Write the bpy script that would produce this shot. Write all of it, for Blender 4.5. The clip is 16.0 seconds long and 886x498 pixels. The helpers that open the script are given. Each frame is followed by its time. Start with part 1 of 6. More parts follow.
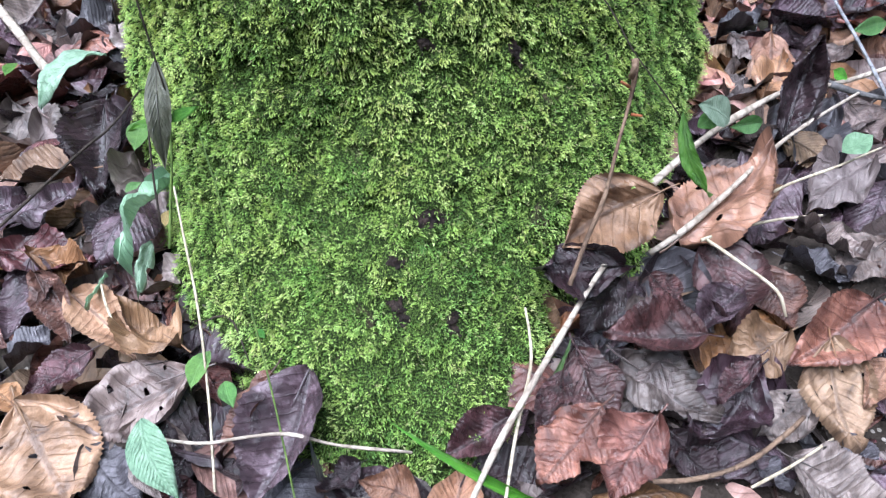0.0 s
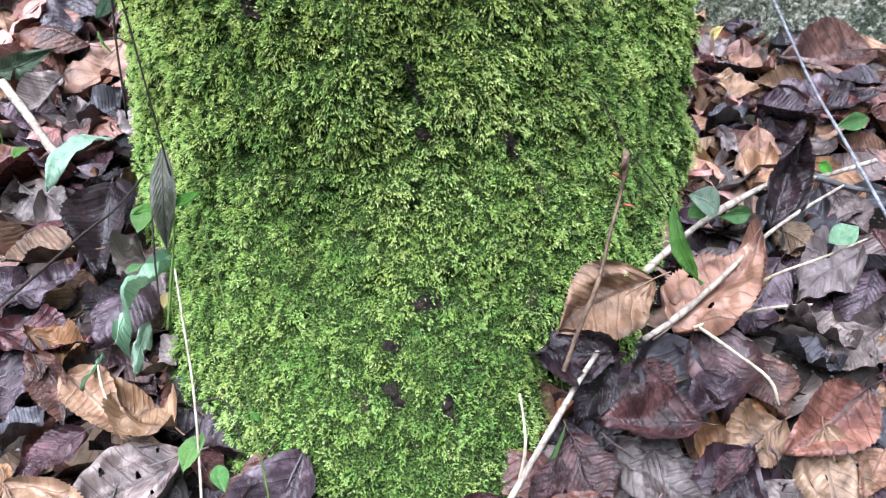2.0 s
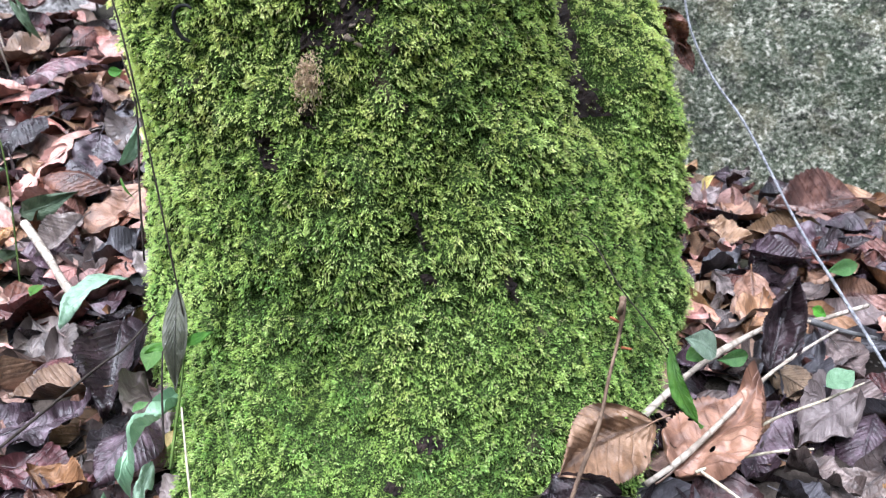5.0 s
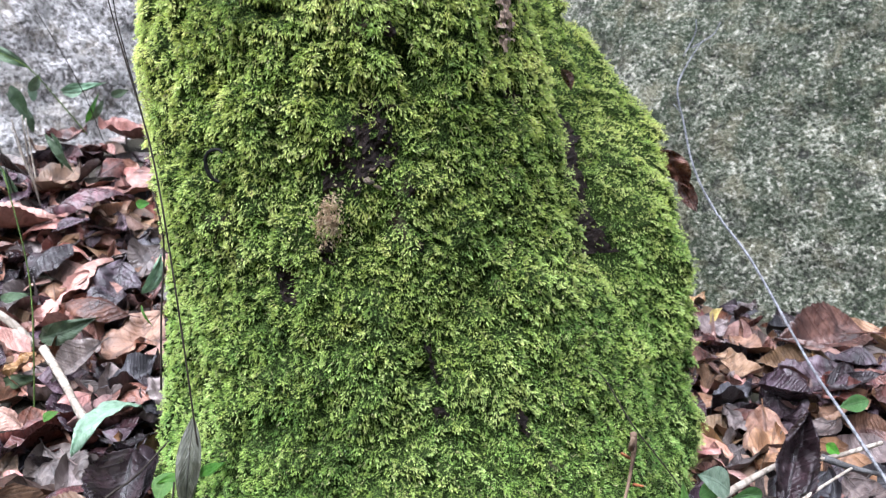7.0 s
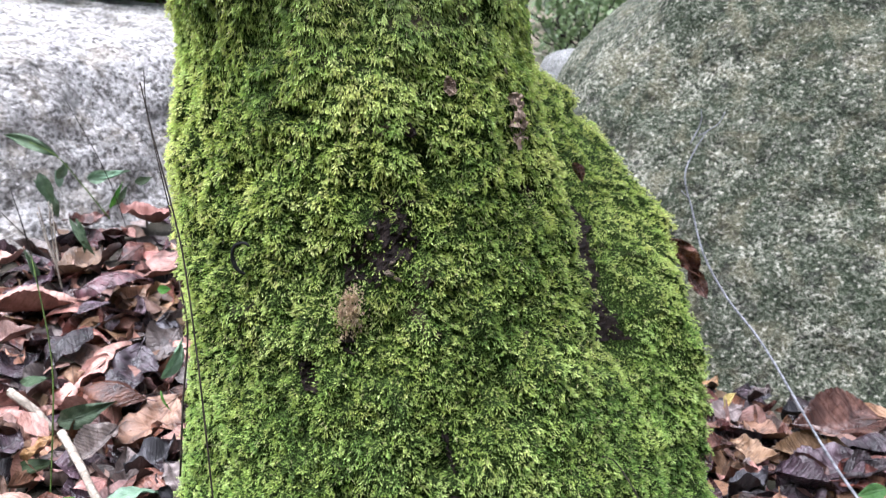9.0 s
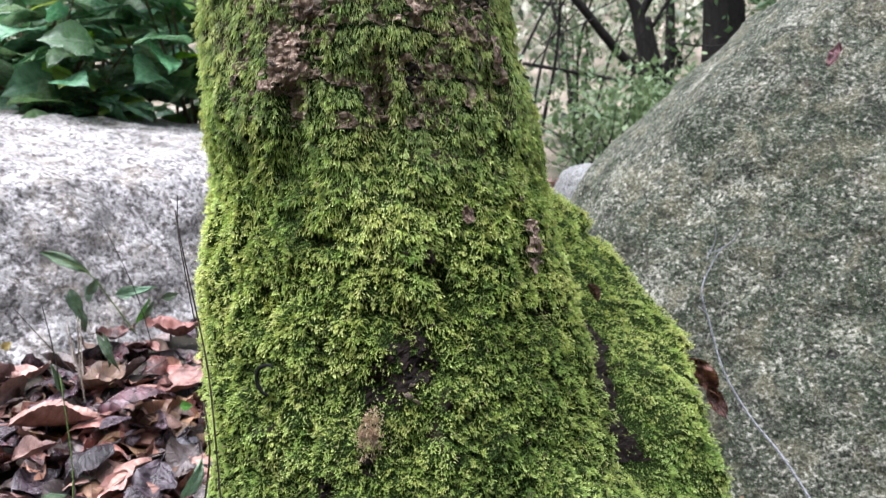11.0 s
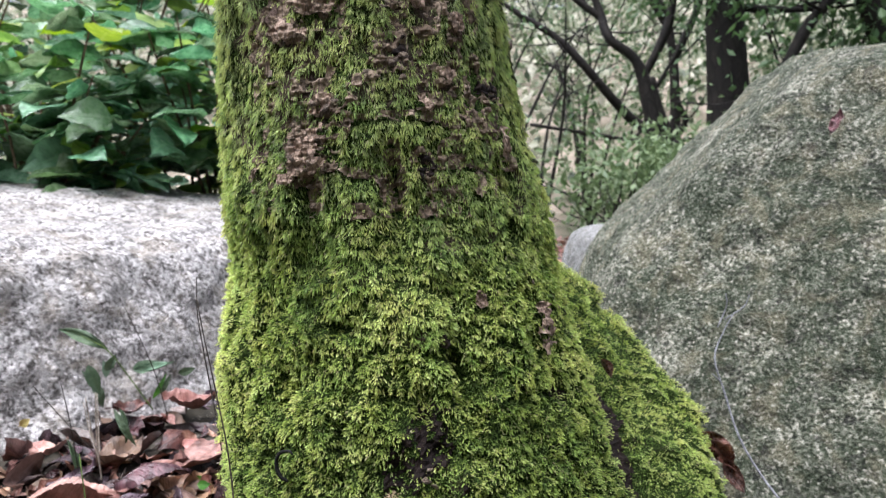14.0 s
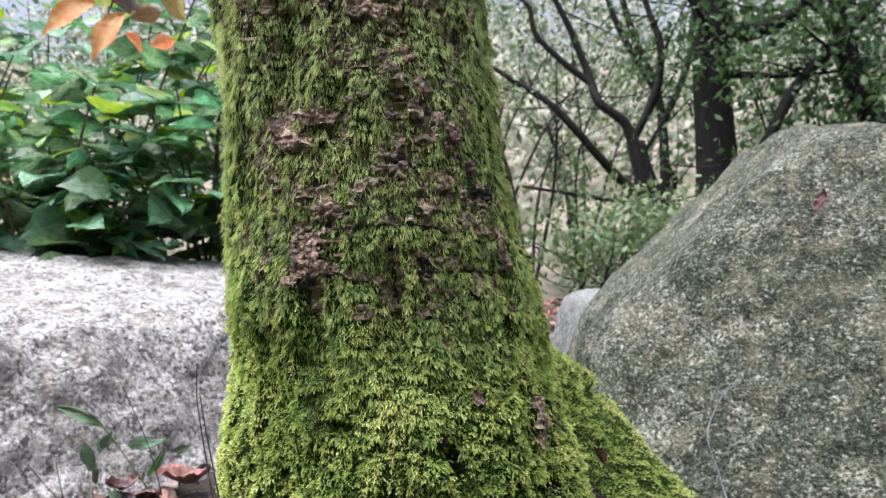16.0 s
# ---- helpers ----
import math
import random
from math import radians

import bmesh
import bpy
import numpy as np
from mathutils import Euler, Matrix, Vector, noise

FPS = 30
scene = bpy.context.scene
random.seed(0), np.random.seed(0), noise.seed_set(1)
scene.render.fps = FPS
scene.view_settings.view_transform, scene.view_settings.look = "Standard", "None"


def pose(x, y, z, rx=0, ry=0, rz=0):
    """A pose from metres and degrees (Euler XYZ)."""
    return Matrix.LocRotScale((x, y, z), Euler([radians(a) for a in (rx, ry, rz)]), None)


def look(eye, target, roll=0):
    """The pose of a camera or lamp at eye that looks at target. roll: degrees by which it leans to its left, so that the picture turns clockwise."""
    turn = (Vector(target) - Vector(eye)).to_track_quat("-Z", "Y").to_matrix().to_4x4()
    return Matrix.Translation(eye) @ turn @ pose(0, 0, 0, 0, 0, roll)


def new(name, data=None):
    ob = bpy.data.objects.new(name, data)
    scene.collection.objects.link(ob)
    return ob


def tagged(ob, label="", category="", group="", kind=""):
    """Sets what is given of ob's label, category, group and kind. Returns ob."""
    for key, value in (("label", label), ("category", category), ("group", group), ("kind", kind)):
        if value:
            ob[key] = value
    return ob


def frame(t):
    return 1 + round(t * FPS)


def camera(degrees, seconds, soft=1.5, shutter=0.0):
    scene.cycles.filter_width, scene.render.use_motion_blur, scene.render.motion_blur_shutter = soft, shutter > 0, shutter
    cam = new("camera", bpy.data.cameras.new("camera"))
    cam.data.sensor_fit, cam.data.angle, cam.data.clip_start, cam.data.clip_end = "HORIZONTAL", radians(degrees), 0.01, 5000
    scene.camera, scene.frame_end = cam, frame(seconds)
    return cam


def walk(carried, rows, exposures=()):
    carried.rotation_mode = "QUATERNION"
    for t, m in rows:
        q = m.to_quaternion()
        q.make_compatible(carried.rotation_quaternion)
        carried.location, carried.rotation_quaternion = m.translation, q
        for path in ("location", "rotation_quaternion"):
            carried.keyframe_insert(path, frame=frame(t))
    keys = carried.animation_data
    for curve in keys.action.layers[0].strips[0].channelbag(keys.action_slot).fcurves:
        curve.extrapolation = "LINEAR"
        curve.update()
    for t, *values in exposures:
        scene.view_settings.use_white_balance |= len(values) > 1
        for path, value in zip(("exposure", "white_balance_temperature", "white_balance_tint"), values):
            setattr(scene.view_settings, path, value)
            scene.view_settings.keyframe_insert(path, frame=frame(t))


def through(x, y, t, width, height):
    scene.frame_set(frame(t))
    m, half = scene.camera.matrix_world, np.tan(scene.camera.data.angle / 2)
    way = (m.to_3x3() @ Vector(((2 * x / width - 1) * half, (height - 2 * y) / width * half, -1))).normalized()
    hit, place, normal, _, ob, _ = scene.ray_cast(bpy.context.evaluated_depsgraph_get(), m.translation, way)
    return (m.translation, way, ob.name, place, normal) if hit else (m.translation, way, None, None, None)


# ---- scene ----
cam = camera(57.38, 16.0, soft=1.2)
cam.data.dof.use_dof, cam.data.dof.focus_distance, cam.data.dof.aperture_fstop = True, 0.69, 14.0
PATH = [
    (0, (0.0008, -0.0001, 0.5601), (-0.0007, 0.6718, -0.1806), 0.08),
    (0.5, (0.0008, -0.0015, 0.5628), (0.0022, 0.6880, -0.1615), 0.55),
    (1, (-0.0001, -0.0034, 0.5655), (0.0039, 0.7047, -0.1405), 0.84),
    (1.5, (0.0013, -0.0047, 0.5675), (0.0036, 0.7213, -0.1202), 0.89),
    (2, (0.0007, -0.0061, 0.5696), (0.0035, 0.7374, -0.0993), 0.98),
    (2.5, (0.0011, -0.0085, 0.5721), (0.0053, 0.7548, -0.0739), 1.18),
    (3, (0.0009, -0.0102, 0.5750), (0.0063, 0.7732, -0.0465), 1.35),
    (3.5, (0.0010, -0.0122, 0.5785), (0.0050, 0.7890, -0.0199), 1.29),
    (4, (0.0009, -0.0140, 0.5810), (0.0037, 0.8031, 0.0046), 1.25),
    (4.2, (-0.0006, -0.0153, 0.5821), (0.0035, 0.8081, 0.0147), 1.28),
    (6.3, (0.0004, -0.0307, 0.5976), (-0.0191, 0.8587, 0.1409), 1.22),
    (6.5, (-0.0020, -0.0322, 0.6000), (-0.0208, 0.8665, 0.1618), 1.30),
    (7, (-0.0035, -0.0353, 0.6038), (-0.0225, 0.8810, 0.2036), 1.42),
    (7.5, (-0.0070, -0.0366, 0.6045), (-0.0258, 0.8914, 0.2323), 1.67),
    (8, (-0.0078, -0.0386, 0.6066), (-0.0274, 0.8934, 0.2447), 1.75),
    (8.5, (-0.0089, -0.0441, 0.6122), (-0.0332, 0.8948, 0.2690), 1.55),
    (9, (-0.0099, -0.0513, 0.6222), (-0.0438, 0.8983, 0.3105), 1.18),
    (9.5, (-0.0124, -0.0553, 0.6255), (-0.0538, 0.9054, 0.3511), 1.19),
    (10, (-0.0113, -0.0637, 0.6328), (-0.0620, 0.9070, 0.3977), 1.16),
    (10.2, (-0.0089, -0.0658, 0.6344), (-0.0635, 0.9072, 0.4104), 1.13),
    (12.3, (-0.0081, -0.0786, 0.6526), (-0.0798, 0.9106, 0.5254), 0.41),
    (12.5, (-0.0081, -0.0819, 0.6553), (-0.0812, 0.9081, 0.5344), 0.32),
    (13, (-0.0067, -0.0865, 0.6649), (-0.0810, 0.9050, 0.5574), 0.04),
    (13.5, (-0.0094, -0.0847, 0.6669), (-0.0846, 0.9068, 0.5610), -0.21),
    (14, (-0.0100, -0.0853, 0.6666), (-0.0869, 0.9054, 0.5545), -0.27),
    (14.5, (-0.0092, -0.0854, 0.6657), (-0.0886, 0.9047, 0.5500), -0.34),
    (15, (-0.0117, -0.0932, 0.6818), (-0.0897, 0.8985, 0.5791), -0.35),
    (15.5, (-0.0112, -0.1039, 0.6998), (-0.0844, 0.8909, 0.6287), -0.32),
    (16, (-0.0126, -0.1092, 0.7081), (-0.0805, 0.8876, 0.6653), -0.18),
]
walk(cam, [(t, look(eye, target, roll)) for t, eye, target, roll in PATH], exposures=[(0, 1.54, 5350, 13), (4, 1.70, 5450, 13), (7, 1.62, 5550, 14), (10, 1.48, 5700, 15), (12, 1.33, 5800, 15), (16, 1.28, 5850, 15)])

# ---- light ----
world = bpy.data.worlds.new("overcast_sky")
world.use_nodes = True
scene.world = world
wn = world.node_tree
sky = wn.nodes.new("ShaderNodeTexSky")
sky.sky_type, sky.sun_disc = "NISHITA", False
sky.sun_elevation, sky.sun_rotation = radians(75), radians(-109)
sky.air_density, sky.dust_density, sky.ozone_density = 1.0, 4.0, 0.6
soft_sky = wn.nodes.new("ShaderNodeHueSaturation")
soft_sky.inputs["Saturation"].default_value = 0.4
wn.links.new(sky.outputs["Color"], soft_sky.inputs["Color"])
wn.links.new(soft_sky.outputs["Color"], wn.nodes["Background"].inputs["Color"])
wn.nodes["Background"].inputs["Strength"].default_value = 0.08
sun_data = bpy.data.lights.new("sun", "SUN")
sun_data.energy, sun_data.angle, sun_data.color = 4.6, radians(60), (1.0, 0.97, 0.92)
sun = new("sun", sun_data)
sun.matrix_world = look((-2.0, -0.7, 8.0), (0, 0, 0))


# ---- numeric helpers ----
def lattice(ix, iy, iz, seed):
    h = (ix * 374761393 + iy * 668265263 + iz * 2147483647 + seed * 1274126177) & 0xFFFFFFFF
    h = ((h ^ (h >> 13)) * 1274126177) & 0xFFFFFFFF
    h = ((h ^ (h >> 16)) * 2246822519) & 0xFFFFFFFF
    return ((h ^ (h >> 15)) & 0xFFFFFF) / 16777215.0


def vnoise(p, size, seed=0):
    """Smooth noise in -1..1 at the points p, with lumps of about that size."""
    q = np.asarray(p, float) / size + 1000.0
    i = np.floor(q).astype(np.int64)
    f = q - i
    f = f * f * f * (f * (f * 6 - 15) + 10)
    out = 0.0
    for dx in (0, 1):
        for dy in (0, 1):
            for dz in (0, 1):
                w = (f[..., 0] if dx else 1 - f[..., 0]) * (f[..., 1] if dy else 1 - f[..., 1]) * (f[..., 2] if dz else 1 - f[..., 2])
                out = out + w * lattice(i[..., 0] + dx, i[..., 1] + dy, i[..., 2] + dz, seed)
    return out * 2 - 1


def fractal(p, size, octaves, seed=0, gain=0.5):
    return sum(gain**k * vnoise(p, size / 2**k, seed + 17 * k) for k in range(octaves))


def step(a, b, x):
    s = np.clip((x - a) / (b - a), 0, 1)
    return s * s * (3 - 2 * s)


def ground_z(x, y):
    """The height of the ground: level round the tree, banked behind it, rising to a wooded hillside far off."""
    x, y = np.asarray(x, float), np.asarray(y, float)
    bank = -0.14 * np.clip(x, -0.8, 0.75) * step(0.75, 1.45, y)
    slope = 0.26 * np.maximum(y - 9, 0) * step(9, 16, y) * step(60, 40, y) + 6 * step(40, 60, y)
    return bank + slope - 0.05 * step(2.0, 3.0, y)


def make_mesh(name, verts, faces, materials=(), smooth=True, uvs=None, index=None):
    """A mesh from arrays: verts n x 3, faces a list of index arrays (quads, triangles)."""
    me = bpy.data.meshes.new(name)
    verts = np.asarray(verts, np.float32)
    loops = np.concatenate([np.asarray(f, np.int32).ravel() for f in faces])
    sizes = np.concatenate([np.full(len(f), np.asarray(f).shape[1], np.int32) for f in faces])
    me.vertices.add(len(verts))
    me.vertices.foreach_set("co", verts.ravel())
    me.loops.add(len(loops))
    me.loops.foreach_set("vertex_index", loops)
    me.polygons.add(len(sizes))
    me.polygons.foreach_set("loop_start", np.concatenate([[0], np.cumsum(sizes)[:-1]]).astype(np.int32))
    for m in materials:
        me.materials.append(m)
    if index is not None:
        me.polygons.foreach_set("material_index", np.asarray(index, np.int32))
    me.polygons.foreach_set("use_smooth", np.full(len(sizes), bool(smooth)))
    if uvs is not None:
        layer = me.uv_layers.new(name="UVMap")
        layer.data.foreach_set("uv", np.asarray(uvs, np.float32)[loops].ravel())
    me.update(calc_edges=True)
    me.validate()
    return me


def part(name, mesh, parent=None, label="", kind=""):
    ob = new(name, mesh)
    if parent is not None:
        ob.parent = parent
    return tagged(ob, label=label, kind=kind)


def thing(name, mesh, label, category, group="", kind=""):
    return tagged(new(name, mesh), label, category, group, kind)


def grid_faces(rows, cols, wrap=False):
    c = np.arange(cols if wrap else cols - 1)
    r = np.arange(rows - 1)[:, None]
    a = r * cols + c
    b = r * cols + (c + 1) % cols
    return np.stack([a, b, b + cols, a + cols], -1).reshape(-1, 4)


def tube(points, radii, sides=7, rough=0.0, seed=0, sub=4):
    """Vertices and faces of a knobbly tapering tube along smoothed points."""
    p = np.asarray(points, float)
    n = len(p)
    if n > 2 and sub > 1:
        ext = np.vstack([2 * p[0] - p[1], p, 2 * p[-1] - p[-2]])
        out = []
        for i in range(n - 1):
            a, b, c, d = ext[i], ext[i + 1], ext[i + 2], ext[i + 3]
            for s in np.arange(sub) / sub:
                out.append(0.5 * (2 * b + (c - a) * s + (2 * a - 5 * b + 4 * c - d) * s**2 + (3 * b - a - 3 * c + d) * s**3))
        out.append(p[-1])
        p = np.array(out)
    radii = np.interp(np.linspace(0, 1, len(p)), np.linspace(0, 1, len(radii)), radii)
    tang = np.gradient(p, axis=0)
    tang /= np.linalg.norm(tang, axis=1, keepdims=True) + 1e-9
    ref = np.array([0.31, 0.17, 0.93]) if abs(tang[0, 2]) < 0.85 else np.array([0.95, 0.2, 0.1])
    u = np.cross(tang, ref)
    u /= np.linalg.norm(u, axis=1, keepdims=True) + 1e-9
    w = np.cross(tang, u)
    ang = np.arange(sides) * 2 * np.pi / sides
    if rough:
        radii = radii * (1 + rough * vnoise(p + seed, 0.02 + 3 * radii.max(), seed))
    ring = p[:, None] + radii[:, None, None] * (np.cos(ang)[:, None] * u[:, None] + np.sin(ang)[:, None] * w[:, None])
    v = ring.reshape(-1, 3)
    f = grid_faces(len(p), sides, True)
    v = np.vstack([v, p[:1] - tang[:1] * radii[0] * 0.3, p[-1:] + tang[-1:] * radii[-1] * 0.5])
    k = np.arange(sides)
    base, tip = len(v) - 2, len(v) - 1
    last = (len(p) - 1) * sides
    caps = np.vstack([np.stack([(k + 1) % sides, k, np.full(sides, base)], 1), np.stack([last + k, last + (k + 1) % sides, np.full(sides, tip)], 1)])
    return v, f, caps


def merge(pieces):
    """Several (verts, quads, tris) as one."""
    vs, qs, ts, at = [], [], [], 0
    for v, q, t in pieces:
        vs.append(v)
        qs.append(np.asarray(q) + at)
        ts.append(np.asarray(t) + at)
        at += len(v)
    return np.vstack(vs), np.vstack(qs), np.vstack(ts)


# ---- materials ----
class Nodes:
    """Short hands for building a material's node tree."""

    def __init__(self, name):
        self.mat = bpy.data.materials.new(name)
        self.mat.use_nodes = True
        self.t = self.mat.node_tree
        self.b = self.t.nodes["Principled BSDF"]

    def node(self, kind, **inputs):
        n = self.t.nodes.new("ShaderNode" + kind)
        for k, v in inputs.items():
            key = k.replace("_", " ")
            if hasattr(v, "is_linked"):
                self.t.links.new(v, n.inputs[key])
            else:
                n.inputs[key].default_value = v
        return n

    def coords(self, kind="Object"):
        return self.t.nodes.new("ShaderNodeTexCoord").outputs[kind]

    def noise(self, vec, scale, detail=4.0, rough=0.55, distort=0.0):
        return self.node("TexNoise", Vector=vec, Scale=scale, Detail=detail, Roughness=rough, Distortion=distort).outputs["Fac"]

    def voronoi(self, vec, scale, feature="F1", out="Distance"):
        n = self.node("TexVoronoi", Vector=vec, Scale=scale)
        n.feature = feature
        return n.outputs[out]

    def math(self, op, a, b=0.0, c=0.0):
        n = self.t.nodes.new("ShaderNodeMath")
        n.operation = op
        for i, v in enumerate((a, b, c)):
            if hasattr(v, "is_linked"):
                self.t.links.new(v, n.inputs[i])
            else:
                n.inputs[i].default_value = v
        return n.outputs[0]

    def ramp(self, fac, stops):
        n = self.t.nodes.new("ShaderNodeValToRGB")
        while len(n.color_ramp.elements) < len(stops):
            n.color_ramp.elements.new(0.5)
        for e, (pos, col) in zip(n.color_ramp.elements, stops):
            e.position = pos
            e.color = (*col, 1) if not isinstance(col, (int, float)) else (col, col, col, 1)
        self.t.links.new(fac, n.inputs["Fac"])
        return n.outputs["Color"]

    def mix(self, fac, a, b, mode="MIX"):
        n = self.t.nodes.new("ShaderNodeMix")
        n.data_type, n.blend_type = "RGBA", mode
        for i, v in ((0, fac), (6, a), (7, b)):
            if hasattr(v, "is_linked"):
                self.t.links.new(v, n.inputs[i])
            else:
                n.inputs[i].default_value = v if isinstance(v, float) else (*v, 1)
        return n.outputs[2]

    def hsv(self, col, h=0.5, s=1.0, v=1.0):
        return self.node("HueSaturation", Hue=h, Saturation=s, Value=v, Color=col).outputs["Color"]

    def random(self):
        """A number of its own for each object and each loose piece."""
        a = self.t.nodes.new("ShaderNodeObjectInfo").outputs["Random"]
        b = self.t.nodes.new("ShaderNodeNewGeometry").outputs["Random Per Island"]
        return self.math("FRACT", self.math("ADD", a, b))

    def map(self, x, lo, hi):
        n = self.node("MapRange", Value=x, To_Min=lo, To_Max=hi)
        return n.outputs["Result"]

    def set(self, **inputs):
        for k, v in inputs.items():
            key = k.replace("_", " ")
            if hasattr(v, "is_linked"):
                self.t.links.new(v, self.b.inputs[key])
            else:
                self.b.inputs[key].default_value = (*v, 1) if isinstance(v, tuple) and len(v) == 3 else v
        return self

    def bump(self, height, strength=0.5, distance=0.01):
        n = self.node("Bump", Height=height, Strength=strength, Distance=distance)
        self.t.links.new(n.outputs["Normal"], self.b.inputs["Normal"])
        return self


def leaf_material(name, dark, mid, light, vein, rough=0.42, spots=0.5, veins=8.0, hue=0.016, through=0.0):
    """A leaf blade with midrib, slanting side veins, blotches and specks; u runs along it, v across."""
    m = Nodes(name)
    uv = m.node("SeparateXYZ", Vector=m.coords("UV"))
    u, v = uv.outputs["X"], uv.outputs["Y"]
    off = m.math("ABSOLUTE", m.math("SUBTRACT", v, 0.5))
    rnd = m.random()
    shifted = m.node("VectorMath").outputs[0]
    vm = m.t.nodes[-1]
    vm.operation = "MULTIPLY_ADD"
    vm.inputs[1].default_value = (2.4, 1.2, 1.0)
    m.t.links.new(m.coords("UV"), vm.inputs[0])
    comb = m.node("CombineXYZ", X=m.math("MULTIPLY", rnd, 37.0), Y=m.math("MULTIPLY", rnd, 91.0), Z=rnd)
    m.t.links.new(comb.outputs[0], vm.inputs[2])
    wob = m.math("MULTIPLY", m.noise(shifted, 3.0, 2), 0.05)
    side = m.math("FRACT", m.math("MULTIPLY", m.math("ADD", m.math("SUBTRACT", u, m.math("MULTIPLY", off, 0.55)), wob), veins))
    ridge = m.math("ABSOLUTE", m.math("SUBTRACT", side, 0.5))
    line = m.node("MapRange", Value=ridge, From_Min=0.0, From_Max=0.06, To_Min=1.0, To_Max=0.0).outputs["Result"]
    rib = m.node("MapRange", Value=off, From_Min=0.012, From_Max=0.04, To_Min=1.0, To_Max=0.0).outputs["Result"]
    lines = m.math("MAXIMUM", m.math("MULTIPLY", line, 0.55), rib)
    blot = m.noise(shifted, 2.2, 5, 0.62, 0.6)
    col = m.ramp(blot, [(0.28, dark), (0.5, mid), (0.74, light)])
    col = m.mix(m.math("MULTIPLY", lines, 0.55), col, vein)
    speck = m.math("LESS_THAN", m.voronoi(shifted, 7.0), m.math("MULTIPLY", m.noise(shifted, 1.5, 2), 0.16 * spots))
    col = m.mix(m.math("MULTIPLY", speck, 0.85), col, (0.02, 0.012, 0.01))
    grime = m.noise(m.coords("Object"), 220.0, 3, 0.7)
    col = m.mix(m.node("MapRange", Value=grime, From_Min=0.42, From_Max=0.75, To_Min=0.0, To_Max=0.35).outputs["Result"], col, (0.016, 0.011, 0.010))
    col = m.hsv(col, m.map(rnd, 0.5 - hue, 0.5 + hue * 0.7), m.map(m.math("FRACT", m.math("MULTIPLY", rnd, 7.31)), 0.78, 1.1), m.map(m.math("FRACT", m.math("MULTIPLY", rnd, 13.7)), 0.6, 1.35))
    m.set(Base_Color=col, Roughness=m.node("MapRange", Value=m.noise(shifted, 4.0, 3), From_Min=0.3, From_Max=0.7, To_Min=rough - 0.14, To_Max=rough + 0.22).outputs["Result"])
    m.set(Specular_IOR_Level=0.52)
    if through:
        m.set(Transmission_Weight=0.0, Subsurface_Weight=0.0)
        back = m.node("BsdfTranslucent", Color=m.hsv(col, 0.49, 1.1, 1.3))
        mixer = m.node("MixShader", Fac=through)
        m.t.links.new(m.b.outputs[0], mixer.inputs[1])
        m.t.links.new(back.outputs[0], mixer.inputs[2])
        m.t.links.new(mixer.outputs[0], m.t.nodes["Material Output"].inputs["Surface"])
    puff = m.math("MULTIPLY", m.math("MINIMUM", m.math("SUBTRACT", 1.0, m.math("MULTIPLY", m.math("ABSOLUTE", m.math("SUBTRACT", ridge, 0.25)), 4.0)), 1.0), 0.24)
    height = m.math("ADD", m.math("SUBTRACT", puff, m.math("MULTIPLY", lines, 0.55)), m.math("MULTIPLY", m.noise(shifted, 9.0, 5, 0.7), 1.2))
    m.bump(height, 0.7, 0.0024)
    return m.mat


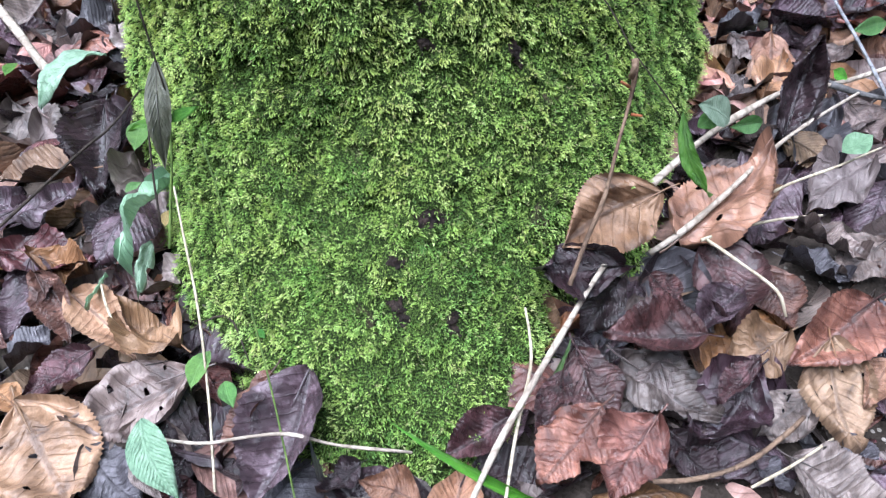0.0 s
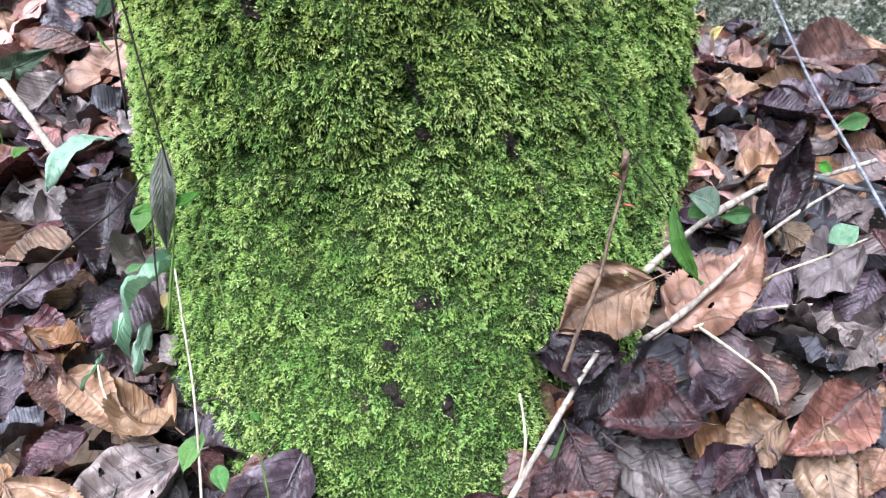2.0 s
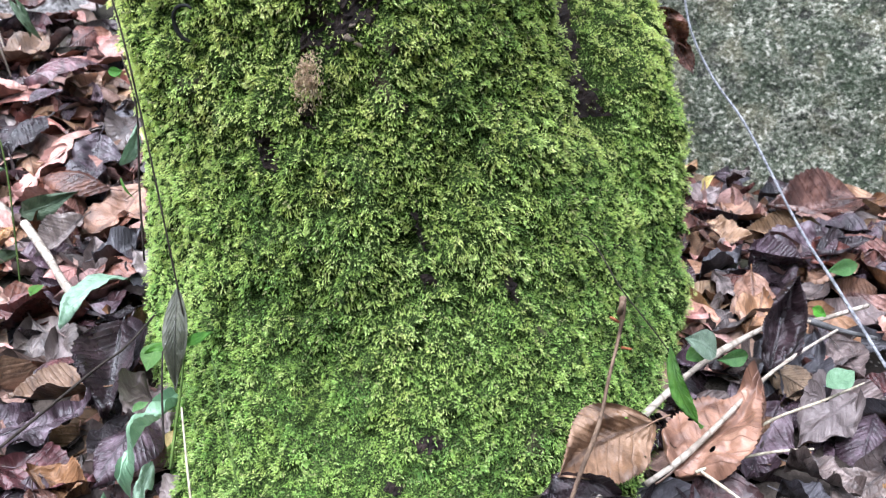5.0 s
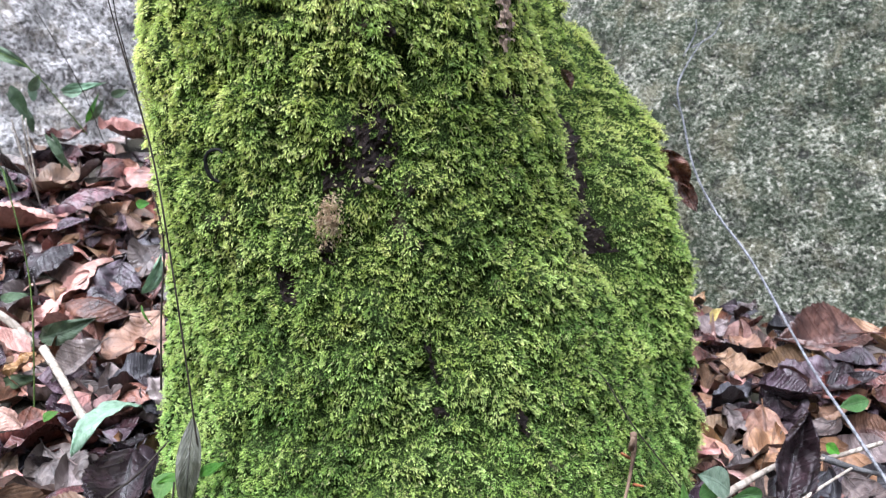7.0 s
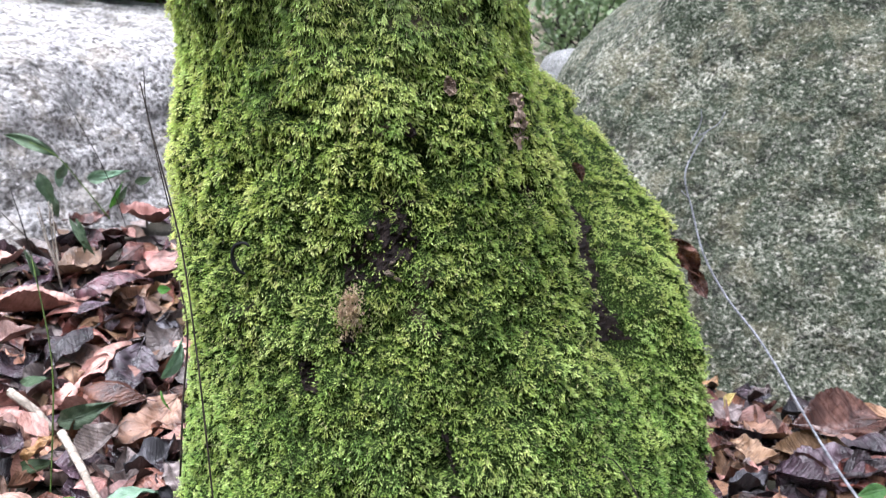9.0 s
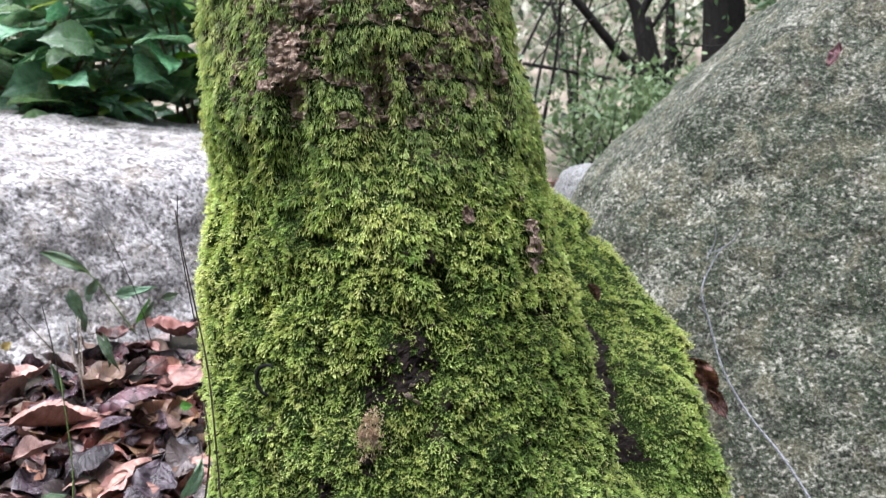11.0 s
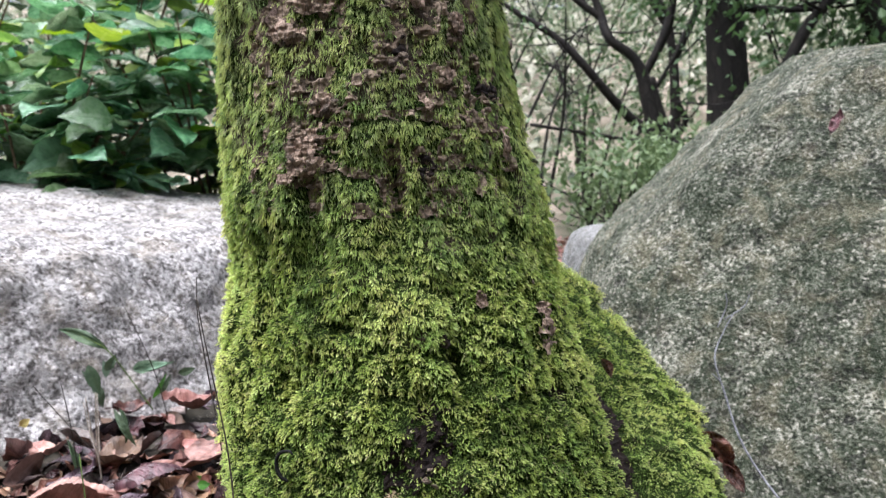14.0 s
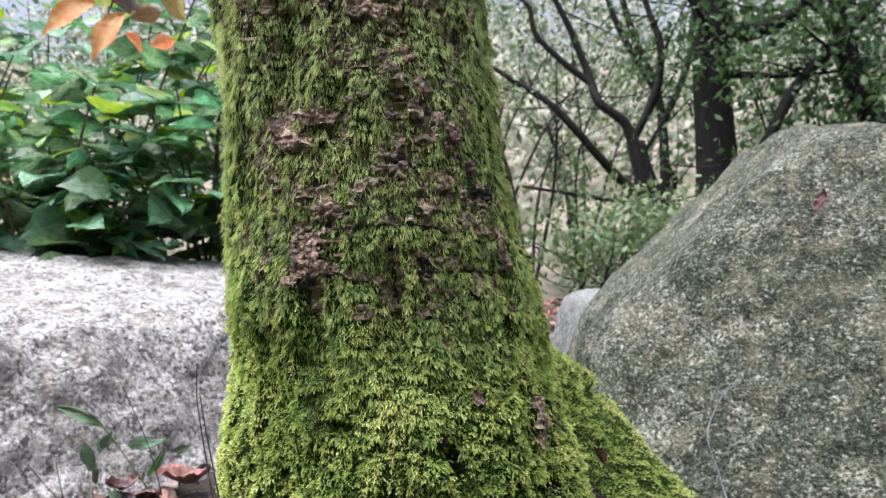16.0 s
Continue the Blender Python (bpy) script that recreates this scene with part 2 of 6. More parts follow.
LEAF = {
    "tan": leaf_material("leaf_tan", (0.052, 0.025, 0.014), (0.225, 0.117, 0.055), (0.430, 0.255, 0.145), (0.055, 0.026, 0.015), 0.40),
    "brown": leaf_material("leaf_brown", (0.016, 0.011, 0.01), (0.1, 0.072, 0.063), (0.29, 0.23, 0.205), (0.028, 0.02, 0.018), 0.36),
    "purple": leaf_material("leaf_purple", (0.009, 0.005, 0.007), (0.043, 0.023, 0.03), (0.205, 0.14, 0.172), (0.009, 0.005, 0.008), 0.25),
    "dark": leaf_material("leaf_dark", (0.005, 0.003, 0.004), (0.017, 0.009, 0.011), (0.055, 0.032, 0.038), (0.006, 0.004, 0.005), 0.28, 0.2),
    "russet": leaf_material("leaf_russet", (0.016, 0.005, 0.004), (0.105, 0.040, 0.028), (0.34, 0.155, 0.108), (0.016, 0.006, 0.005), 0.28),
    "red": leaf_material("leaf_red", (0.04, 0.012, 0.012), (0.10, 0.028, 0.030), (0.18, 0.065, 0.065), (0.1, 0.02, 0.02), 0.45),
    "wine": leaf_material("leaf_wine", (0.008, 0.003, 0.003), (0.042, 0.0135, 0.0145), (0.17, 0.07, 0.072), (0.012, 0.004, 0.004), 0.24, 0.25),
    "salmon": leaf_material("leaf_salmon", (0.133, 0.057, 0.042), (0.361, 0.176, 0.132), (0.625, 0.360, 0.289), (0.128, 0.056, 0.040), 0.42),
    "weed": leaf_material("leaf_weed", (0.045, 0.08, 0.04), (0.08, 0.14, 0.062), (0.135, 0.20, 0.10), (0.11, 0.17, 0.085), 0.45, 0.4, 8.0, 0.02, 0.15),
    "grey": leaf_material("leaf_grey", (0.012, 0.010, 0.013), (0.060, 0.055, 0.064), (0.180, 0.167, 0.188), (0.019, 0.016, 0.020), 0.38),
    "pale": leaf_material("leaf_pale", (0.077, 0.056, 0.048), (0.233, 0.175, 0.159), (0.430, 0.356, 0.329), (0.103, 0.070, 0.062), 0.45),
    "green": leaf_material("leaf_green", (0.05, 0.16, 0.02), (0.09, 0.27, 0.03), (0.15, 0.36, 0.05), (0.16, 0.34, 0.08), 0.42, 0.1, 7.0, 0.015, 0.3),
    "dull_green": leaf_material("leaf_dull_green", (0.11, 0.20, 0.12), (0.19, 0.32, 0.19), (0.30, 0.43, 0.30), (0.2, 0.32, 0.2), 0.42, 0.5, 9.0, 0.02, 0.15),
    "striped": leaf_material("leaf_striped", (0.04, 0.042, 0.028), (0.075, 0.077, 0.05), (0.13, 0.125, 0.09), (0.02, 0.016, 0.016), 0.4, 0.3, 7.0, 0.01, 0.1),
    "yellow": leaf_material("leaf_yellow", (0.52, 0.36, 0.06), (0.68, 0.50, 0.10), (0.75, 0.60, 0.2), (0.5, 0.34, 0.05), 0.5, 0.2),
    "orange": leaf_material("leaf_orange", (0.58, 0.22, 0.06), (0.78, 0.38, 0.12), (0.82, 0.52, 0.2), (0.5, 0.2, 0.05), 0.5, 0.3, 8.0, 0.02, 0.4),
    "lime": leaf_material("leaf_lime", (0.12, 0.24, 0.03), (0.22, 0.38, 0.05), (0.36, 0.52, 0.10), (0.3, 0.45, 0.1), 0.4, 0.2, 7.0, 0.03, 0.4),
    "shrub": leaf_material("leaf_shrub", (0.05, 0.13, 0.055), (0.11, 0.25, 0.11), (0.21, 0.38, 0.20), (0.2, 0.36, 0.18), 0.24, 0.15, 7.0, 0.06, 0.32),
}


def soil_material():
    m = Nodes("soil")
    o = m.coords()
    n = m.noise(o, 26, 8, 0.65)
    grit = m.voronoi(o, 260)
    col = m.ramp(n, [(0.3, (0.008, 0.006, 0.005)), (0.5, (0.024, 0.018, 0.014)), (0.72, (0.07, 0.055, 0.045))])
    stones = m.math("LESS_THAN", m.voronoi(o, 120), 0.22)
    col = m.mix(m.math("MULTIPLY", stones, m.math("GREATER_THAN", m.noise(o, 20, 2), 0.56)), col, (0.2, 0.18, 0.16))
    far = m.noise(o, 0.6, 4)
    col = m.mix(m.node("MapRange", Value=far, From_Min=0.45, From_Max=0.62, To_Min=0.0, To_Max=0.4).outputs["Result"], col, (0.06, 0.075, 0.03))
    # Far ground is coloured paler with distance, from 7 m on.
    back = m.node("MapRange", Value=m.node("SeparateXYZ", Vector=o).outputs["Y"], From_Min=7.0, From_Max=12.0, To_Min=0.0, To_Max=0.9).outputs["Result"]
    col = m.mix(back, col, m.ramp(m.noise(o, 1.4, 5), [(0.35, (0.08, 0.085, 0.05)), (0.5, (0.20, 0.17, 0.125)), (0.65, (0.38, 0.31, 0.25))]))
    m.set(Base_Color=col, Roughness=m.map(n, 0.7, 0.95), Specular_IOR_Level=0.2)
    return m.bump(m.math("ADD", n, m.math("MULTIPLY", grit, 0.3)), 0.8, 0.006).mat


def bark_material(name, dark, mid, light, scale=1.0):
    m = Nodes(name)
    o = m.coords()
    tall = m.node("Mapping", Vector=o, Scale=(scale, scale, 0.45 * scale)).outputs[0]
    n = m.noise(tall, 34, 8, 0.68, 0.8)
    fine = m.noise(o, 240 * scale, 4, 0.7)
    col = m.ramp(m.math("ADD", m.math("MULTIPLY", n, 0.75), m.math("MULTIPLY", fine, 0.25)), [(0.3, dark), (0.5, mid), (0.7, light)])
    crack = m.voronoi(tall, 45, "DISTANCE_TO_EDGE")
    col = m.mix(m.node("MapRange", Value=crack, From_Min=0.0, From_Max=0.09, To_Min=0.7, To_Max=0.0).outputs["Result"], col, dark)
    m.set(Base_Color=col, Roughness=m.map(n, 0.65, 0.95), Specular_IOR_Level=0.25)
    return m.bump(m.math("ADD", n, m.math("MULTIPLY", fine, 0.4)), 0.9, 0.006).mat


def mossy_bark_material():
    """The tree's own skin under the moss: brown bark with a film of dark green."""
    m = Nodes("bark_under_moss")
    o = m.coords()
    n = m.noise(o, 30, 8, 0.68, 0.5)
    fine = m.noise(o, 640, 3, 0.75)
    bark = m.ramp(m.math("ADD", m.math("MULTIPLY", n, 0.6), m.math("MULTIPLY", fine, 0.4)), [(0.32, (0.022, 0.015, 0.012)), (0.5, (0.085, 0.058, 0.048)), (0.68, (0.23, 0.165, 0.14))])
    film = m.ramp(fine, [(0.40, (0.006, 0.009, 0.004)), (0.5, (0.026, 0.044, 0.010)), (0.62, (0.12, 0.19, 0.04))])
    high = m.node("SeparateXYZ", Vector=o).outputs["Z"]
    bare = m.math("ADD", m.noise(o, 17, 4, 0.6, 0.4), m.node("MapRange", Value=high, From_Min=0.45, From_Max=0.9, To_Min=-0.18, To_Max=0.05).outputs["Result"])
    col = m.mix(m.node("MapRange", Value=bare, From_Min=0.46, From_Max=0.56, To_Min=0.0, To_Max=1.0).outputs["Result"], film, bark)
    m.set(Base_Color=col, Roughness=0.9, Specular_IOR_Level=0.1)
    return m.bump(m.math("ADD", n, m.math("MULTIPLY", fine, 0.6)), 1.0, 0.005).mat


def moss_material(name, shades, rough=0.6):
    """Moss shoots: bright and dull cushions, each shoot a little different, browner and painted darker with shade
    towards its foot.
    """
    m = Nodes(name)
    o = m.coords()
    rnd = m.random()
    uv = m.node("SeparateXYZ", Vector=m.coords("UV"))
    wide = m.noise(o, 9.0, 4, 0.6, 0.4)
    close = m.noise(o, 60.0, 3, 0.6)
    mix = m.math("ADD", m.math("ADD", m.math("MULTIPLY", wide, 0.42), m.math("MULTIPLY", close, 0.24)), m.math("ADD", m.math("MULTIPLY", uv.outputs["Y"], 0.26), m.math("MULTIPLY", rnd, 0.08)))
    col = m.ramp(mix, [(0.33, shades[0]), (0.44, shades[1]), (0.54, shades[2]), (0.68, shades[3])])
    # Shade deep in the moss, painted as a dark foot.
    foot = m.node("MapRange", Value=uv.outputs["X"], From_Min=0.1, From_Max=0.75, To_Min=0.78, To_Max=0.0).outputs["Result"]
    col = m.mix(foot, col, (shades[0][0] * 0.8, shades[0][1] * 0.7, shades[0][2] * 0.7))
    dry = m.math("GREATER_THAN", m.math("FRACT", m.math("MULTIPLY", uv.outputs["Y"], 19.3)), 0.95)
    col = m.mix(m.math("MULTIPLY", dry, 0.7), col, (0.42, 0.37, 0.21))
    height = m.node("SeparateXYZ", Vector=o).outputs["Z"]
    # Extra brightness high on the trunk, put into the moss colour.
    high_pale = m.node("MapRange", Value=m.math("ADD", height, m.math("MULTIPLY", m.noise(o, 7.0, 4, 0.6), 0.35)), From_Min=0.74, From_Max=1.15, To_Min=0.0, To_Max=0.55).outputs["Result"]
    col = m.mix(high_pale, col, m.mix(m.map(close, -0.5, 1.5), (0.25, 0.31, 0.115), (0.74, 0.84, 0.44)))
    tone = m.node("MapRange", Value=height, From_Min=0.0, From_Max=0.42, To_Min=0.520, To_Max=0.492).outputs["Result"]
    shift = m.math("MULTIPLY", m.math("SUBTRACT", m.noise(o, 34.0, 4, 0.65), 0.5), 0.11)
    col = m.hsv(col, m.math("ADD", tone, m.math("ADD", shift, m.math("MULTIPLY", m.math("SUBTRACT", rnd, 0.5), 0.03))), 1.0, m.map(m.math("FRACT", m.math("MULTIPLY", rnd, 5.7)), 0.85, 1.3))
    m.set(Base_Color=col, Roughness=rough - 0.15, Specular_IOR_Level=0.5)
    back = m.node("BsdfTranslucent", Color=m.hsv(col, 0.495, 1.1, 1.15))
    mixer = m.node("MixShader", Fac=0.34)
    m.t.links.new(m.b.outputs[0], mixer.inputs[1])
    m.t.links.new(back.outputs[0], mixer.inputs[2])
    m.t.links.new(mixer.outputs[0], m.t.nodes["Material Output"].inputs["Surface"])
    return m.mat


def granite_material(name, light, mid, dark, film, film_at, seed, fine=1.0, coarse=1.0):
    """Weathered granite: crystal grain, pale lichen rosettes, stains and a green-grey film."""
    m = Nodes(name)
    o = m.node("Mapping", Vector=m.coords(), Location=(seed, seed * 0.7, 0)).outputs[0]
    streak = m.node("Mapping", Vector=o, Scale=(1, 1, 1.1)).outputs[0]
    grain = m.noise(streak, 150 / coarse, 5, 0.62)
    lump = m.noise(o, 46 / coarse, 6, 0.7)
    wide = m.noise(o, 7.5, 6, 0.65, 0.8)
    f = m.math("ADD", m.math("MULTIPLY", lump, 0.4), m.math("MULTIPLY", grain, 0.6))
    col = m.ramp(f, [(0.42, dark), (0.5, mid), (0.575, light)])
    cover = m.math("ADD", m.math("MULTIPLY", wide, 0.45), m.math("ADD", m.math("MULTIPLY", lump, 0.25), m.math("MULTIPLY", grain, 0.3)))
    col = m.mix(m.node("MapRange", Value=cover, From_Min=film_at - 0.02, From_Max=film_at + 0.07, To_Min=0.0, To_Max=0.7).outputs["Result"], col, film)
    tint = m.noise(o, 16, 4, 0.6, 0.5)
    col = m.mix(m.node("MapRange", Value=tint, From_Min=0.5, From_Max=0.64, To_Min=0.0, To_Max=0.4).outputs["Result"], col, m.mix(grain, dark, (light[0] * 1.05, light[1] * 0.93, light[2] * 0.75)))
    spot = m.noise(streak, 115 / coarse, 3, 0.6)
    col = m.mix(m.node("MapRange", Value=m.math("ADD", spot, m.math("MULTIPLY", m.math("SUBTRACT", wide, 0.5), -0.3)), From_Min=0.55, From_Max=0.68, To_Min=0.0, To_Max=0.7).outputs["Result"], col, (light[0] * 1.25, light[1] * 1.22, light[2] * 1.25))
    pit = m.node("MapRange", Value=m.math("ADD", m.noise(o, 30, 6, 0.7, 0.8), m.math("MULTIPLY", m.math("SUBTRACT", lump, 0.5), 0.3)), From_Min=0.36, From_Max=0.45, To_Min=0.6, To_Max=0.0).outputs["Result"]
    col = m.mix(m.math("MULTIPLY", pit, fine), col, (0.055, 0.05, 0.045))
    m.set(Base_Color=col, Roughness=0.85, Specular_IOR_Level=0.3)
    return m.bump(m.math("ADD", lump, m.math("SUBTRACT", m.math("MULTIPLY", grain, 0.5), m.math("MULTIPLY", pit, 0.3))), 1.0, 0.026).mat


SOIL = soil_material()
BARK = mossy_bark_material()
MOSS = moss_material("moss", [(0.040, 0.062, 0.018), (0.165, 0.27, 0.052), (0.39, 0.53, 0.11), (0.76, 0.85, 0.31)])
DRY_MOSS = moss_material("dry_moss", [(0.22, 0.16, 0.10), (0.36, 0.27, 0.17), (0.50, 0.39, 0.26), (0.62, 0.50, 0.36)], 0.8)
def flake_material():
    """Thin layered scales of pinkish bark."""
    m = Nodes("pink_bark")
    o = m.node("Mapping", Vector=m.coords(), Scale=(1.0, 2.6, 1.0)).outputs[0]
    n = m.noise(o, 2.4, 8, 0.75, 0.6)
    col = m.ramp(n, [(0.38, (0.09, 0.055, 0.045)), (0.5, (0.36, 0.26, 0.19)), (0.62, (0.60, 0.48, 0.38))])
    col = m.hsv(col, 0.5, 0.95, m.map(m.random(), 0.85, 1.4))
    m.set(Base_Color=col, Roughness=0.85)
    return m.bump(n, 1.0, 0.25).mat


FLAKE = flake_material()
# Near-black bark that also paints the shade in folds and cracks.
DARK_BARK_SHADE = bark_material("dark_bark_with_shade", (0.005, 0.003, 0.003), (0.02, 0.0125, 0.0105), (0.065, 0.042, 0.035), 3.0)
PINK_BARK = bark_material("pink_bare_bark", (0.07, 0.045, 0.035), (0.45, 0.325, 0.245), (0.74, 0.58, 0.47), 3.0)
CRUMB_BARK = bark_material("crumbling_bark", (0.022, 0.015, 0.011), (0.22, 0.16, 0.112), (0.64, 0.50, 0.39), 2.2)
PALE_STICK = bark_material("pale_stick", (0.16, 0.13, 0.10), (0.40, 0.34, 0.28), (0.56, 0.50, 0.43))
BROWN_STICK = bark_material("brown_stick", (0.05, 0.032, 0.022), (0.16, 0.105, 0.07), (0.28, 0.2, 0.14))
GREY_STICK = bark_material("grey_stick", (0.05, 0.047, 0.046), (0.12, 0.115, 0.115), (0.22, 0.215, 0.215))
BLACK_CREATURE = bark_material("black_creature", (0.003, 0.003, 0.003), (0.007, 0.007, 0.006), (0.02, 0.02, 0.018))
DARK_STICK = bark_material("dark_stick", (0.012, 0.009, 0.007), (0.035, 0.026, 0.02), (0.07, 0.055, 0.042))
FAR_BARK = bark_material("far_bark", (0.006, 0.005, 0.004), (0.017, 0.014, 0.012), (0.04, 0.034, 0.028), 0.25)
SAPLING = bark_material("sapling_bark", (0.08, 0.08, 0.085), (0.23, 0.23, 0.25), (0.40, 0.40, 0.43))
ORANGE_BUD = bark_material("orange_bud", (0.16, 0.05, 0.02), (0.34, 0.12, 0.05), (0.45, 0.2, 0.1))
STRAW = bark_material("straw", (0.22, 0.18, 0.12), (0.44, 0.38, 0.28), (0.58, 0.53, 0.42))
GREEN_STEM = bark_material("green_stem", (0.04, 0.07, 0.015), (0.09, 0.14, 0.03), (0.16, 0.22, 0.06))
ROCK_PALE = granite_material("pale_granite", (0.76, 0.73, 0.71), (0.39, 0.368, 0.355), (0.12, 0.108, 0.10), (0.17, 0.155, 0.135), 0.52, 3.0, 0.75, 1.6)
ROCK_GREEN = granite_material("lichened_granite", (0.53, 0.52, 0.42), (0.112, 0.124, 0.080), (0.016, 0.020, 0.011), (0.022, 0.038, 0.014), 0.452, 11.0, 0.8)
ROCK_GREY = granite_material("grey_granite", (0.40, 0.40, 0.39), (0.26, 0.26, 0.25), (0.13, 0.13, 0.12), (0.12, 0.125, 0.10), 0.6, 21.0, 0.2)


# ---- ground ----
def build_ground():
    s = np.linspace(-1, 1, 171)
    x = 0.9 * s + 220 * np.sign(s) * np.abs(s) ** 9
    y = 1.0 + 1.15 * s + 260 * np.sign(s) * np.abs(s) ** 9
    gx, gy = np.meshgrid(x, y)
    p = np.stack([gx, gy, 0 * gx], -1)
    near = np.exp(-((gx / 3) ** 2 + ((gy - 1) / 3) ** 2))
    z = ground_z(gx, gy) + near * (0.014 * fractal(p, 0.16, 4, 3)) - 0.012 + 0.25 * (1 - near) * vnoise(p, 3.0, 5) * step(3, 8, gy)
    v = np.stack([gx, gy, z], -1).reshape(-1, 3)
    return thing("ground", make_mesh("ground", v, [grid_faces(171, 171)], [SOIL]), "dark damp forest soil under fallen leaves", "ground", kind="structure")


build_ground()

# ---- mossy tree ----
AXIS_Y = 0.76
STEM_Z = [-0.1, 0.0, 0.1, 0.2, 0.325, 0.45, 0.55, 0.8, 1.0, 1.6, 3.6]
STEM_R = [0.303, 0.293, 0.266, 0.241, 0.210, 0.1885, 0.172, 0.149, 0.141, 0.124, 0.012]
STEM_X = [-0.03, -0.035, -0.045, -0.059, -0.092, -0.115, -0.128, -0.156, -0.168, -0.19, -0.27]


def smooth_table(z, zs, vs):
    k = np.linspace(-0.04, 0.04, 9)
    return sum(np.interp(z + d, zs, vs) for d in k) / len(k)


def bell(theta, centre, front, back, power=2):
    d = (theta - centre + 180) % 360 - 180
    return np.exp(-(np.abs(d / np.where(d < 0, front, back)) ** power))


def stem_radius(theta, z):
    """Distance of the bark from the tree's axis, by degrees round it (0: to +x, -90: to -y) and height."""
    r = smooth_table(z, STEM_Z, STEM_R)
    peak = smooth_table(z, [0, 0.12, 0.27, 0.33, 0.42, 0.5, 0.58], [4, 8, 10, 16, 35, 48, 60])
    lift = smooth_table(z, [-0.05, 0.0, 0.12, 0.2, 0.265, 0.34, 0.41, 0.475, 0.53, 0.57, 0.63], [0.01, 0.022, 0.050, 0.085, 0.108, 0.124, 0.138, 0.143, 0.128, 0.08, 0.0])
    r = r + lift * bell(theta, peak, np.interp(z, [0.0, 0.12, 0.25], [26, 17, 12]), 34.0, 3)
    r = r - np.interp(z, [0.17, 0.24, 0.28, 0.33, 0.45, 0.56, 0.61], [0, 0.018, 0.042, 0.068, 0.085, 0.055, 0]) * bell(theta, peak - 18, 6.5, 5.5)
    r = r - np.interp(z, [0.22, 0.28, 0.34, 0.42], [0, 0.013, 0.011, 0]) * bell(theta, -15, 15, 9)
    r = r - np.interp(z, [0.22, 0.27, 0.31, 0.36, 0.42], [0, 0.02, 0.034, 0.03, 0]) * bell(theta, peak - 13.5, 3.0, 3.0)
    r = r - 0.015 * np.exp(-(((z - 0.475) / 0.009) ** 2)) * bell(theta, peak - 4, 14, 12) + 0.003 * np.exp(-(((z - 0.505) / 0.018) ** 2)) * bell(theta, peak - 4, 12, 12)
    r = r + 0.024 * step(0.86, 0.98, z) * bell(theta, -172, 45, 45)
    low = 1 - step(-0.02, 0.22, z)
    r = r + low * (0.070 * bell(theta, -117, 14, 22) + 0.060 * bell(theta, -57, 22, 17) + 0.04 * bell(theta, -88, 30, 30))
    r = r - 0.035 * (1 - step(0.0, 0.09, z)) * bell(theta, -66, 11, 13)
    root = 1 - step(-0.03, 0.16, z)
    r = r + 0.066 * (1 - step(-0.02, 0.11, z)) * bell(theta, -78, 10, 9, 3)
    r = r + 0.125 * root * bell(theta, -93, 13, 13) + 0.012 * (1 - step(0.0, 0.3, z)) * bell(theta, -178, 14, 20)
    return r


def cleft(theta, z):
    """Deep narrow furrows in the bark, 0 to 1."""
    c = 0
    for t0, z0, wt, wz in ((-80, 0.235, 1.6, 0.022), (-77, 0.64, 2.0, 0.035), (-35, 0.60, 3.0, 0.012), (-60, 0.30, 1.4, 0.02), (-25, 0.27, 1.3, 0.035), (-101, 0.522, 4.5, 0.005), (-66, 0.48, 2.0, 0.02), (-104, 0.313, 1.5, 0.014), (-24, 0.262, 2.0, 0.009), (-19, 0.24, 1.8, 0.010), (-14, 0.215, 1.6, 0.011), (-10, 0.195, 1.6, 0.011)):
        c = c + np.exp(-(((theta - t0) / wt) ** 2) - ((z - z0) / wz) ** 2)
    return c


def stem_point(theta, z, swell=True):
    t = np.radians(theta)
    r = stem_radius(theta, z)
    x = smooth_table(z, STEM_Z, STEM_X)
    p = np.stack([x + r * np.cos(t), AXIS_Y + r * np.sin(t), z + 0 * r], -1)
    if swell:
        upper = step(0.40, 0.62, z)
        q = p * np.array([1, 1, 0.6])
        seams = -0.0055 * np.exp(-((vnoise(p * np.array([1, 1, 0.7]), 0.034, 41) / 0.12) ** 2)) - 0.0035 * np.exp(-((vnoise(p * np.array([1, 1, 1.25]), 0.017, 43) / 0.16) ** 2))
        ribs = 0.0028 * upper * vnoise(p * np.array([1, 1, 0.3]), 0.011, 46)
        lumps = 0.006 * vnoise(p, 0.09, 2) + (0.0075 - 0.0035 * upper) * vnoise(q, 0.035, 3) + (0.0048 - 0.002 * upper) * vnoise(q, 0.014, 4)
        r = r + seams * (1 - 0.45 * upper) + ribs + lumps - 0.022 * np.maximum(vnoise(p * np.array([1, 1, 0.45]), 0.026, 9) - 0.4, 0) - 0.022 * cleft(theta, z)
        p = np.stack([x + r * np.cos(t), AXIS_Y + r * np.sin(t), z + 0 * r], -1)
    return p


def stem_normal(theta, z):
    a = stem_point(theta + 0.4, z) - stem_point(theta - 0.4, z)
    b = stem_point(theta, z + 0.002) - stem_point(theta, z - 0.002)
    n = np.cross(a, b)
    return n / (np.linalg.norm(n, axis=-1, keepdims=True) + 1e-12)


